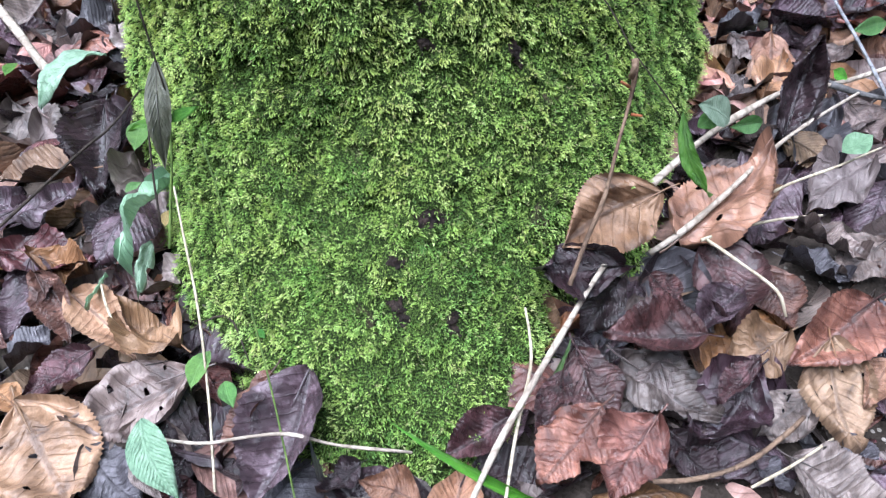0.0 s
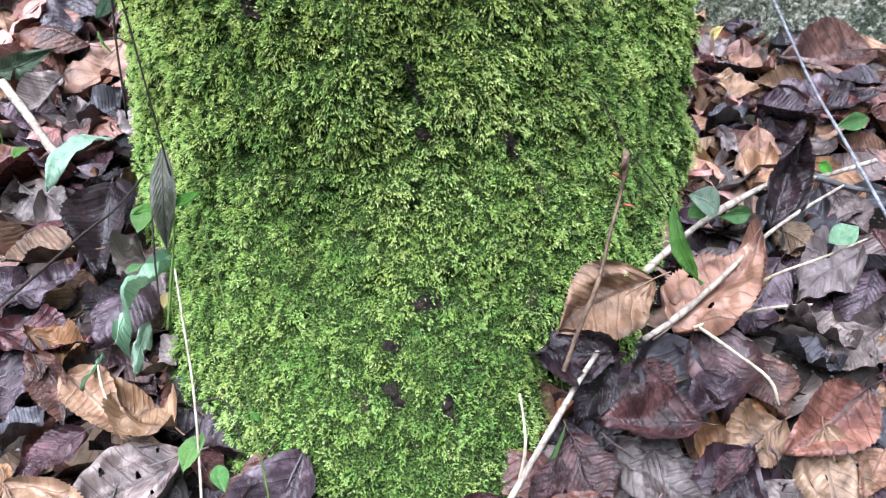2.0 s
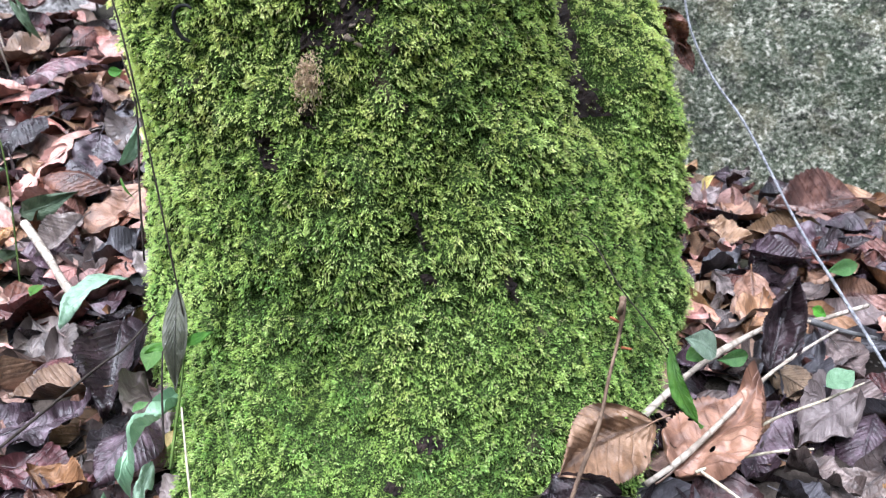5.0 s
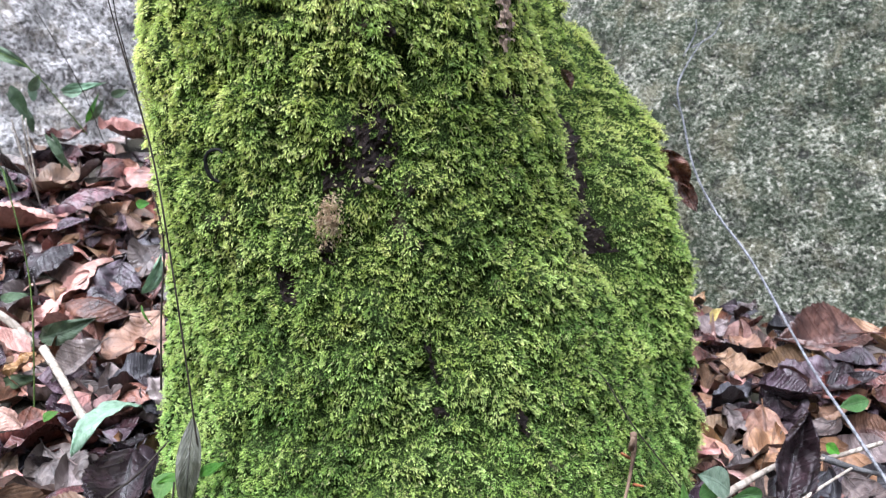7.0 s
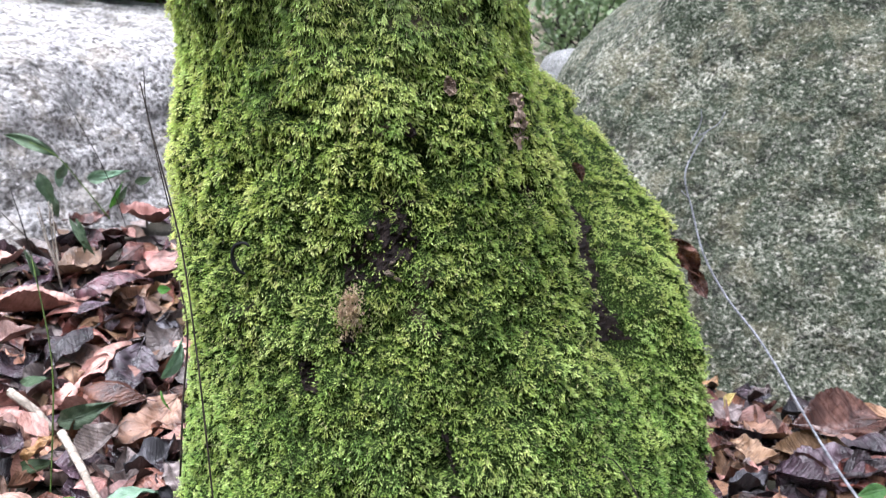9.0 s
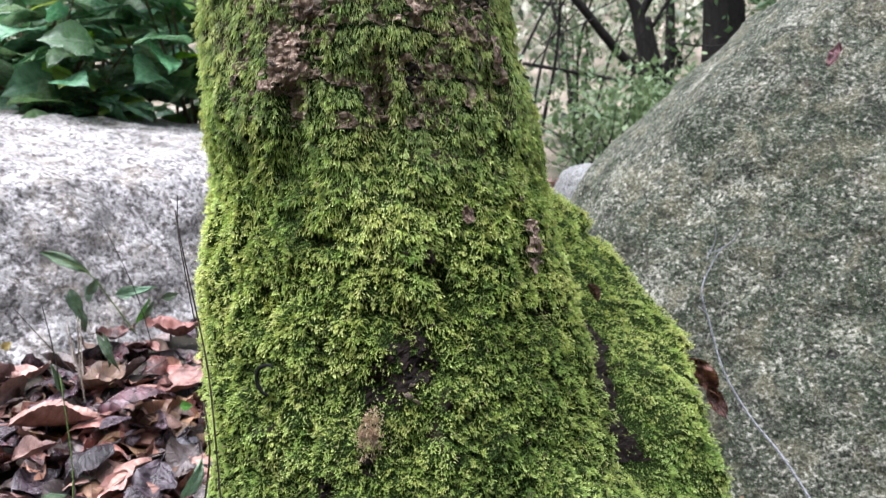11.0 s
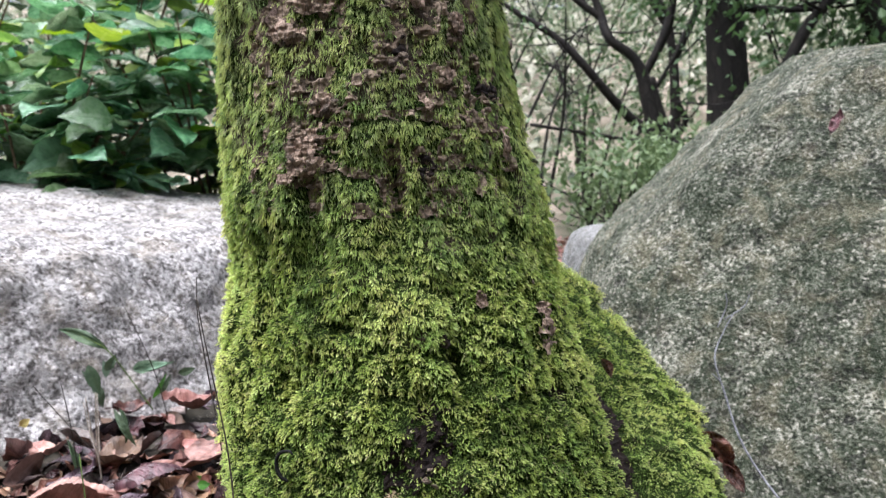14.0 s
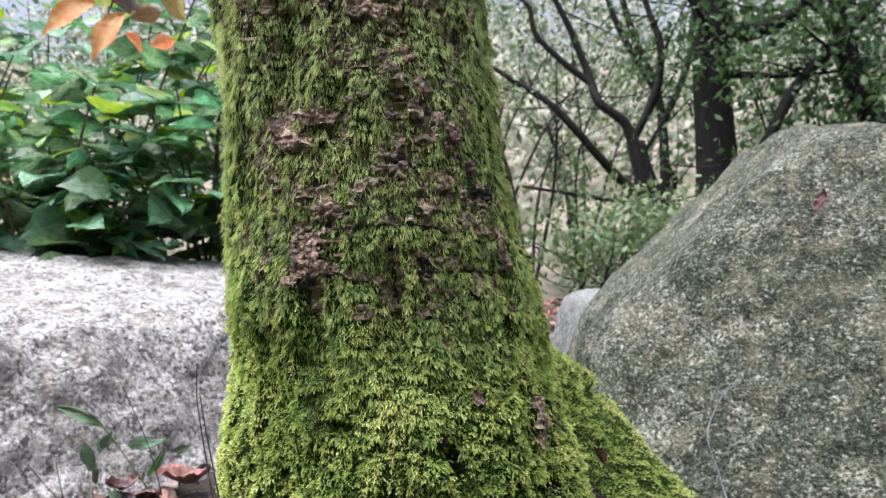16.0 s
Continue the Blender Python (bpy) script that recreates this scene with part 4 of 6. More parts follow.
# ---- leaves ----
def leaf_arrays(seed, rows=34, cols=4, ratio=0.52, fold=0.15, curl=0.1, wave=0.05, tooth=0.022, holes=0, tip=0.86, twist=0.0):
    """A leaf one unit long from stalk (0,0,0) to tip (1,0,0): verts, quads, uvs."""
    rng = np.random.default_rng(seed)
    u = np.linspace(0, 1, rows)
    half = 0.5 * ratio * np.sin(np.pi * u ** tip) ** 0.88 * (1 - 0.45 * u**6) * 1.06
    bite = 1 - rng.uniform(0, 0.5) * np.exp(-(((u - rng.uniform(0.2, 0.95)) / 0.07) ** 2)) if tooth > 0.015 else 1.0
    half[0] = half[-1] = 0.003
    v = np.linspace(-1, 1, 2 * cols + 1)
    uu, vv = np.meshgrid(u, v, indexing="ij")
    w = half[:, None] * vv
    saw = np.where(np.arange(rows) % 2 == 0, 1.0, 1 - tooth * 2.2)
    edge = np.abs(vv) > 0.99
    w = np.where(edge, w * saw[:, None], w)
    w = np.where(vv > 0.4, w * np.reshape(bite, (-1, 1)), w)
    x = uu + np.where(edge, 0.24 * tooth * np.where(np.arange(rows) % 2 == 0, 1, -1)[:, None], 0)
    p = np.stack([uu * 2.3 + seed * 5.1, vv * 1.3, 0 * uu], -1)
    z = fold * np.abs(w) * 2 + curl * (uu - 0.5) ** 2 * 2 + wave * (vnoise(p, 0.8, seed) + 0.5 * vnoise(p, 0.35, seed + 2)) * (0.35 + np.abs(vv))
    z = z + 0.0085 * np.cos(2 * np.pi * 8 * (uu - 0.28 * np.abs(vv) * ratio)) * np.abs(vv) ** 0.5 * (1 - np.abs(vv) * 0.4)
    z = z + twist * (uu - 0.5) * w * 3
    bend = 0.06 * np.sin(np.pi * uu) * rng.uniform(-1, 1)
    verts = np.stack([x, w + bend, z - z[0, cols]], -1).reshape(-1, 3)
    f = grid_faces(rows, 2 * cols + 1)
    uvs = np.stack([uu, 0.5 + 0.5 * w / (0.5 * ratio)], -1).reshape(-1, 2)
    if holes:
        cu, cv = uu.reshape(-1)[f].mean(1), w.reshape(-1)[f].mean(1)
        gone = np.zeros(len(f), bool)
        for _ in range(holes):
            hu, hv = rng.uniform(0.15, 0.9), rng.uniform(-0.42, 0.42) * ratio
            size = rng.uniform(0.012, 0.028)
            out = (cu - hu) ** 2 + (cv - hv) ** 2 < size**2
            rim = np.intersect1d(f[out], f[~out & ~gone])
            way = verts[rim, :2] - [hu, hv]
            reach = np.linalg.norm(way, axis=1, keepdims=True) + 1e-6
            verts[rim, :2] = [hu, hv] + way / reach * np.clip(size * (1 + 0.15 * np.sin(5 * hu + 3 * way[:, :1] / reach)), 0, 2 * reach)
            gone |= out
        f = f[~gone]
    return verts, f, uvs


SHAPES = {
    "flat": dict(ratio=0.56, fold=0.24, curl=0.22, wave=0.12),
    "folded": dict(ratio=0.52, fold=0.55, curl=0.15, wave=0.05),
    "cupped": dict(ratio=0.56, fold=0.34, curl=0.5, wave=0.10),
    "arched": dict(ratio=0.54, fold=-0.25, curl=-0.45, wave=0.06),
    "crumpled": dict(ratio=0.60, fold=0.30, curl=0.3, wave=0.24, twist=0.4),
    "eaten": dict(ratio=0.58, fold=0.26, curl=0.24, wave=0.13, holes=6, cols=12, rows=64),
    "broad": dict(ratio=0.72, fold=0.22, curl=0.22, wave=0.13, holes=4, cols=12, rows=64),
    "narrow": dict(ratio=0.34, fold=0.5, curl=0.2, wave=0.06),
    "small": dict(ratio=0.48, fold=0.2, curl=-0.15, wave=0.03, tooth=0.0),
    "blade": dict(ratio=0.085, fold=0.5, curl=-0.3, wave=0.0, tooth=0.0, cols=1, tip=0.6),
    "wavy": dict(ratio=0.20, fold=0.1, curl=-0.3, wave=0.20, tooth=0.03, tip=0.85),
    "lance": dict(ratio=0.22, fold=0.2, curl=-0.35, wave=0.06, tooth=0.01),
}
BLADES = {}


def leaf_mesh(shape, colour, seed):
    key = (shape, colour, seed)
    if key not in BLADES:
        v, f, uv = leaf_arrays(seed + 31 * len(shape), **SHAPES[shape])
        BLADES[key] = make_mesh("leaf", v, [f], [LEAF[colour]], uvs=uv)
    return BLADES[key]


WORDS = {
    "tan": "dry tan-brown fallen leaf with dark veins", "brown": "dull brown fallen leaf", "purple": "damp purple-brown fallen leaf",
    "dark": "wet dark-brown fallen leaf", "russet": "reddish-brown damp fallen leaf", "grey": "greyish decaying fallen leaf", "red": "withered dark red fallen leaf", "salmon": "dry salmon-brown fallen leaf", "weed": "dark dull-green leaf", "wine": "glossy wet wine-brown fallen leaf",
    "pale": "pale pinkish fallen leaf", "yellow": "small yellow fallen leaf", "green": "fresh green leaf", "dull_green": "dull blue-green leaf", "striped": "dark leaf with faint cross stripes",
    "orange": "bright orange autumn leaf", "shrub": "green leaf", "lime": "yellow-green leaf",
}
MANNER = {"flat": "lying flat", "folded": "folded along its midrib", "cupped": "with upturned ends", "arched": "arched over the litter", "crumpled": "crumpled and twisted", "eaten": "with insect holes",
          "broad": "broad, with small holes", "narrow": "narrow and rolled up", "small": "small", "blade": "long and thin", "wavy": "long with a wavy rim", "lance": "long and pointed"}


def aim(base, tip, roll):
    """The pose that lays a unit leaf from base to tip, rolled about its length."""
    b, t = Vector(base), Vector(tip)
    x = t - b
    long = x.length
    x.normalize()
    y = Vector((0, 0, 1)).cross(x)
    y = y.normalized() if y.length > 1e-4 else Vector((0, 1, 0))
    z = x.cross(y)
    m = Matrix((x, y, z)).transposed().to_4x4()
    return Matrix.Translation(b) @ m @ Matrix.Rotation(radians(roll), 4, "X") @ Matrix.Diagonal((long, long, long, 1))


v, q, t = tube([(-0.16, 0.02, 0.01), (-0.08, 0.01, 0.0), (0.0, 0, 0.004), (0.3, 0, 0.012)], [0.011, 0.009, 0.009, 0.005], 5, 0.1, 1, 3)
STALK = {}


def stalk_mesh(colour):
    if colour not in STALK:
        STALK[colour] = make_mesh("stalk", v, [q, t], [LEAF[colour]], uvs=np.full((len(v), 2), 0.5))
    return STALK[colour]


def leaf(base, tip, colour="tan", shape="flat", roll=0, wide=1.0, seed=0):
    ob = thing("fallen_leaf", leaf_mesh(shape, colour, seed), WORDS[colour] + " " + MANNER[shape], "leaf", "fallen leaves")
    ob.matrix_world = aim(base, tip, roll) @ Matrix.Diagonal((1, wide, 1, 1))
    if shape != "blade":
        part("stalk", stalk_mesh(colour), ob)
    return ob


def in_the_way(x, y, pad=0.0):
    """Whether a spot of the ground lies under the tree or a boulder."""
    dx, dy = x - STEM_X[1], y - AXIS_Y
    if math.hypot(dx, dy) < float(stem_radius(math.degrees(math.atan2(dy, dx)), np.float64(0.01))) + pad:
        return True
    return (0.8 * (x + 0.94) - 0.5 * (y - 1.40) < -pad and -0.2 * (x + 1.1) - 0.95 * (y - 1.31) < -pad) or (-0.35 * (x - 0.6) - 0.78 * (y - 1.2) < -pad and x > 0.2 and y > 1.1)


# ---- twigs ----
def twig(points, radii, mat, label, name="twig", sides=7, rough=0.25, seed=1):
    v, q, t = tube(points, radii, sides, rough, seed)
    return thing(name, make_mesh(name, v, [q, t], [mat]), label, name.replace("_", " "), "twigs on the forest floor" if name == "twig" else "")

# leaves on the floor round the tree
leaf((-0.321, 0.322, 0.030), (-0.257, 0.241, 0.024), 'tan', 'broad', 2, 1.15, 0)
leaf((-0.193, 0.353, 0.030), (-0.285, 0.309, 0.028), 'brown', 'eaten', 3, 1.25, 0)
leaf((-0.224, 0.445, 0.022), (-0.136, 0.352, 0.026), 'purple', 'flat', -6, 1.1, 0)
leaf((-0.206, 0.372, 0.036), (-0.271, 0.414, 0.030), 'tan', 'crumpled', 8, 1.1, 1)
leaf((-0.316, 0.432, 0.026), (-0.246, 0.369, 0.020), 'tan', 'folded', 10, 0.8, 0)
leaf((-0.275, 0.368, 0.036), (-0.319, 0.329, 0.030), 'wine', 'flat', -8, 1.05, 2)
leaf((-0.364, 0.475, 0.026), (-0.357, 0.386, 0.024), 'purple', 'flat', 0, 1, 0)
leaf((-0.349, 0.449, 0.034), (-0.300, 0.379, 0.028), 'russet', 'narrow', 18, 1.1, 0)
leaf((-0.361, 0.468, 0.036), (-0.300, 0.450, 0.034), 'tan', 'crumpled', 0, 0.8, 1)
leaf((-0.399, 0.476, 0.034), (-0.298, 0.459, 0.040), 'wine', 'cupped', 0, 0.85, 0)
leaf((-0.413, 0.502, 0.036), (-0.338, 0.559, 0.040), 'purple', 'flat', -6, 0.9, 1)
leaf((-0.342, 0.581, 0.034), (-0.428, 0.569, 0.030), 'tan', 'folded', 8, 0.85, 0)
leaf((-0.344, 0.675, 0.040), (-0.330, 0.548, 0.030), 'dark', 'folded', 0, 1.05, 1)
leaf((-0.274, 0.539, 0.030), (-0.302, 0.455, 0.030), 'purple', 'arched', 0, 1.15, 2)
leaf((-0.102, 0.350, 0.038), (-0.136, 0.247, 0.016), 'purple', 'folded', 10, 1.1, 0)
leaf((-0.130, 0.345, 0.040), (-0.165, 0.286, 0.014), 'russet', 'narrow', 30, 1.2, 0)
leaf((-0.015, 0.247, 0.026), (-0.059, 0.262, 0.030), 'tan', 'crumpled', -8, 1, 2)
leaf((-0.355, 0.731, 0.022), (-0.396, 0.703, 0.020), 'dark', 'flat', 0, 1, 0)
leaf((-0.428, 0.681, 0.022), (-0.325, 0.603, 0.024), 'pale', 'flat', 0, 0.9, 2)
leaf((-0.438, 0.770, 0.024), (-0.403, 0.851, 0.024), 'brown', 'crumpled', 0, 0.9, 2)
leaf((-0.333, 0.770, 0.024), (-0.390, 0.827, 0.024), 'grey', 'crumpled', 0, 1, 1)
leaf((-0.297, 0.591, 0.024), (-0.251, 0.518, 0.020), 'pale', 'crumpled', 0, 1, 0)
leaf((-0.223, 0.469, 0.026), (-0.261, 0.437, 0.020), 'pale', 'crumpled', 8, 1, 1)
leaf((-0.267, 0.296, 0.014), (-0.215, 0.253, 0.010), 'grey', 'flat', 0, 1.1, 2)
leaf((-0.348, 0.364, 0.016), (-0.321, 0.411, 0.014), 'grey', 'crumpled', 0, 1.1, 0)
leaf((-0.191, 0.322, 0.010), (-0.197, 0.259, 0.008), 'dark', 'flat', 0, 1, 1)
leaf((-0.346, 0.338, 0.024), (-0.317, 0.315, 0.022), 'tan', 'folded', 0, 1.2, 0)
leaf((-0.093, 0.380, 0.026), (-0.113, 0.359, 0.026), 'pale', 'small', 0, 1.2, 1)
leaf((0.209, 0.381, 0.040), (0.126, 0.379, 0.046), 'wine', 'folded', -10, 1.1, 1)
leaf((0.243, 0.500, 0.030), (0.240, 0.390, 0.034), 'wine', 'flat', -6, 0.95, 0)
leaf((0.251, 0.436, 0.028), (0.201, 0.391, 0.028), 'purple', 'folded', 0, 1, 1)
leaf((0.143, 0.375, 0.018), (0.210, 0.315, 0.020), 'brown', 'broad', 4, 0.95, 2)
leaf((0.104, 0.373, 0.036), (0.135, 0.309, 0.030), 'wine', 'flat', -8, 1.15, 2)
leaf((0.118, 0.317, 0.038), (0.066, 0.258, 0.028), 'russet', 'flat', 8, 1.15, 1)
leaf((0.158, 0.308, 0.040), (0.116, 0.250, 0.030), 'russet', 'crumpled', 6, 1.1, 2)
leaf((0.244, 0.355, 0.030), (0.179, 0.293, 0.022), 'purple', 'crumpled', 4, 1.1, 1)
leaf((0.278, 0.389, 0.032), (0.226, 0.348, 0.030), 'tan', 'crumpled', -6, 1.15, 2)
leaf((0.245, 0.359, 0.042), (0.205, 0.323, 0.034), 'wine', 'narrow', 18, 1.2, 1)
leaf((0.354, 0.415, 0.044), (0.269, 0.358, 0.030), 'russet', 'folded', -18, 1, 2)
leaf((0.308, 0.380, 0.036), (0.306, 0.288, 0.026), 'tan', 'eaten', 4, 1, 0)
leaf((0.287, 0.342, 0.018), (0.235, 0.304, 0.018), 'brown', 'broad', 0, 0.95, 0)
leaf((0.252, 0.282, 0.026), (0.314, 0.245, 0.024), 'brown', 'broad', -6, 1, 1)
leaf((0.369, 0.403, 0.028), (0.323, 0.366, 0.026), 'grey', 'flat', 0, 1.1, 1)
leaf((0.361, 0.670, 0.030), (0.388, 0.591, 0.030), 'grey', 'crumpled', 0, 1, 1)
leaf((0.418, 0.595, 0.034), (0.344, 0.544, 0.030), 'pale', 'crumpled', 0, 0.95, 2)
leaf((0.318, 0.509, 0.028), (0.372, 0.473, 0.030), 'brown', 'crumpled', 0, 0.85, 0)
leaf((0.406, 0.501, 0.026), (0.339, 0.455, 0.024), 'brown', 'eaten', 0, 1, 2)
leaf((0.303, 0.482, 0.020), (0.355, 0.455, 0.020), 'grey', 'crumpled', 0, 1, 0)
leaf((0.339, 0.589, 0.024), (0.277, 0.490, 0.022), 'purple', 'flat', 0, 0.9, 1)
leaf((0.301, 0.308, 0.016), (0.323, 0.276, 0.016), 'grey', 'flat', 0, 1, 2)
leaf((0.355, 0.367, 0.024), (0.322, 0.326, 0.022), 'tan', 'folded', 0, 1, 1)
leaf((0.180, 0.459, 0.022), (0.203, 0.422, 0.022), 'wine', 'flat', 0, 1, 0)
leaf((0.054, 0.319, 0.022), (-0.001, 0.285, 0.016), 'wine', 'folded', -12, 1, 1)
leaf((0.095, 0.354, 0.034), (0.067, 0.300, 0.026), 'wine', 'narrow', 12, 1.2, 2)
leaf((0.202, 0.341, 0.014), (0.221, 0.308, 0.012), 'grey', 'flat', 0, 1, 1)
leaf((0.172, 0.315, 0.008), (0.210, 0.273, 0.008), 'dark', 'flat', 0, 1, 2)
leaf((0.228, 0.296, 0.008), (0.253, 0.265, 0.008), 'grey', 'crumpled', 0, 1, 0)
leaf((0.280, 0.470, 0.018), (0.291, 0.403, 0.020), 'russet', 'flat', 0, 1.1, 0)
leaf((0.337, 0.833, 0.022), (0.385, 0.766, 0.022), 'brown', 'flat', 0, 1, 1)
leaf((0.410, 0.886, 0.028), (0.430, 0.793, 0.026), 'purple', 'flat', 0, 1, 2)
leaf((0.356, 0.782, 0.026), (0.363, 0.696, 0.028), 'tan', 'flat', 0, 0.9, 1)
leaf((0.433, 0.701, 0.024), (0.444, 0.634, 0.026), 'brown', 'flat', 0, 1, 0)
leaf((0.031, 0.269, 0.016), (0.059, 0.247, 0.016), 'dark', 'flat', 0, 1, 0)
leaf((-0.060, 0.284, 0.012), (-0.091, 0.262, 0.010), 'dark', 'crumpled', 0, 1, 1)
leaf((-0.343, 0.655, 0.050), (-0.327, 0.548, 0.030), 'dark', 'folded', 0, 0.95, 1)
leaf((-0.437, 0.815, 0.031), (-0.386, 0.864, 0.039), 'grey', 'crumpled', 0, 0.9, 1)
leaf((-0.348, 0.772, 0.030), (-0.383, 0.808, 0.051), 'pale', 'crumpled', 0, 1, 0)
leaf((-0.466, 0.703, 0.020), (-0.388, 0.629, 0.020), 'brown', 'flat', 0, 1.1, 2)
leaf((-0.421, 0.733, 0.020), (-0.487, 0.772, 0.030), 'purple', 'flat', 0, 1, 2)
leaf((0.175, 0.470, 0.112), (0.096, 0.440, 0.077), 'tan', 'broad', -45, 0.95, 1)
leaf((0.144, 0.430, 0.067), (0.068, 0.410, 0.086), 'dark', 'crumpled', -47, 0.9, 1)
leaf((0.145, 0.420, 0.065), (0.116, 0.400, 0.008), 'dark', 'flat', -15.1, 1, 2)
leaf((0.210, 0.493, 0.030), (0.306, 0.572, 0.070), 'tan', 'broad', -18, 1, 2)
leaf((0.324, 0.600, 0.058), (0.355, 0.660, 0.133), 'dark', 'eaten', 14.2, 0.8, 1)
leaf((0.411, 0.698, 0.030), (0.334, 0.633, 0.030), 'grey', 'broad', 0, 0.95, 0)
leaf((0.378, 0.841, 0.048), (0.464, 0.838, 0.027), 'purple', 'folded', 0, 1, 1)
leaf((0.463, 0.847, 0.037), (0.543, 0.878, 0.033), 'russet', 'flat', 0, 1, 0)
leaf((0.341, 0.703, 0.030), (0.382, 0.782, 0.035), 'tan', 'flat', 0, 1, 2)
leaf((0.304, 0.703, 0.030), (0.354, 0.765, 0.030), 'brown', 'crumpled', 0, 1, 2)
leaf((0.464, 0.800, 0.029), (0.401, 0.765, 0.030), 'brown', 'flat', 0, 1, 0)
leaf((0.463, 0.707, 0.020), (0.405, 0.650, 0.020), 'brown', 'flat', 0, 1, 2)
leaf((0.597, 1.017, 0.033), (0.453, 0.990, 0.033), 'russet', 'folded', -15, 1.1, 2)
leaf((0.619, 1.156, -0.014), (0.482, 1.088, 0.008), 'grey', 'flat', 0, 1, 0)
leaf((0.511, 0.888, 0.043), (0.394, 0.864, 0.036), 'purple', 'flat', -8, 1.1, 1)
leaf((0.402, 1.025, 0.011), (0.451, 0.981, 0.024), 'tan', 'cupped', 0, 1.1, 0)
leaf((0.362, 0.960, 0.019), (0.425, 0.944, 0.009), 'tan', 'eaten', 0, 1.1, 1)
leaf((0.379, 0.816, 0.034), (0.374, 0.734, 0.020), 'tan', 'flat', 0, 1.1, 1)
leaf((0.324, 0.835, 0.018), (0.382, 0.865, 0.026), 'grey', 'crumpled', 0, 1, 0)
leaf((0.471, 0.856, 0.036), (0.564, 0.894, 0.041), 'dark', 'narrow', 10, 1.1, 0)
leaf((0.372, 1.062, -0.002), (0.429, 1.110, -0.001), 'pale', 'flat', 0, 1, 0)
leaf((0.443, 1.127, -0.005), (0.481, 1.140, 0.011), 'brown', 'crumpled', 0, 1.2, 0)
leaf((0.530, 0.864, 0.025), (0.449, 0.816, 0.028), 'tan', 'flat', 0, 1, 2)
leaf((0.394, 1.090, 0.004), (0.405, 1.080, 0.034), 'yellow', 'small', 50, 1.1, 1)
leaf((0.222, 0.860, 0.345), (0.258, 0.850, 0.303), 'russet', 'crumpled', 73.5, 0.75, 1)
leaf((0.245, 0.850, 0.315), (0.269, 0.840, 0.277), 'russet', 'narrow', 69.5, 1.2, 1)
leaf((0.098, 0.82, 0.44), (0.110, 0.82, 0.418), 'russet', 'small', -60, 1.1, 1)
leaf((0.613, 1.540, 0.711), (0.637, 1.560, 0.761), 'red', 'crumpled', 18.9, 0.75, 2)
leaf((-0.674, 1.193, 0.110), (-0.563, 1.259, 0.114), 'wine', 'arched', 0, 1, 0)
leaf((-0.566, 1.409, 0.123), (-0.613, 1.287, 0.114), 'salmon', 'flat', -10, 1.2, 0)
leaf((-0.650, 1.624, 0.141), (-0.758, 1.589, 0.166), 'salmon', 'cupped', 0, 0.9, 1)
leaf((-0.818, 1.481, 0.157), (-0.770, 1.558, 0.158), 'russet', 'cupped', 10, 1, 1)
leaf((-0.797, 1.135, 0.104), (-0.664, 1.181, 0.107), 'salmon', 'folded', -8, 0.8, 2)
leaf((-0.741, 1.052, 0.081), (-0.690, 1.100, 0.093), 'salmon', 'folded', 10, 1.1, 0)
leaf((-0.607, 1.108, 0.089), (-0.643, 1.022, 0.065), 'dark', 'arched', 0, 1.2, 1)
leaf((-0.562, 1.063, 0.063), (-0.598, 0.955, 0.047), 'salmon', 'flat', 6, 0.9, 2)
leaf((-0.521, 1.087, 0.074), (-0.506, 0.965, 0.046), 'purple', 'flat', 8, 1, 1)
leaf((-0.459, 0.949, 0.057), (-0.559, 0.953, 0.065), 'russet', 'arched', 0, 1, 2)
leaf((-0.424, 0.972, 0.049), (-0.470, 0.861, 0.034), 'tan', 'flat', 4, 1.1, 1)
leaf((-0.476, 0.889, 0.047), (-0.511, 0.817, 0.032), 'brown', 'folded', -8, 1.1, 0)
leaf((-0.550, 0.864, 0.045), (-0.576, 0.824, 0.037), 'tan', 'eaten', 0, 1.1, 1)
leaf((-0.620, 0.818, 0.037), (-0.613, 0.891, 0.039), 'purple', 'flat', 0, 1.1, 2)
leaf((-0.643, 1.137, 0.102), (-0.607, 1.179, 0.106), 'purple', 'small', 0, 1.2, 0)
leaf((-0.793, 1.187, 0.110), (-0.740, 1.263, 0.125), 'purple', 'flat', 0, 0.9, 1)
leaf((-0.752, 1.285, 0.120), (-0.715, 1.397, 0.134), 'tan', 'flat', 0, 0.9, 2)
leaf((-0.885, 1.296, 0.128), (-0.831, 1.335, 0.144), 'salmon', 'cupped', 0, 1, 0)
leaf((-0.485, 1.157, 0.072), (-0.504, 1.073, 0.061), 'brown', 'crumpled', 0, 1, 2)
leaf((-0.640, 0.964, 0.045), (-0.634, 1.038, 0.062), 'brown', 'crumpled', 0, 1, 1)

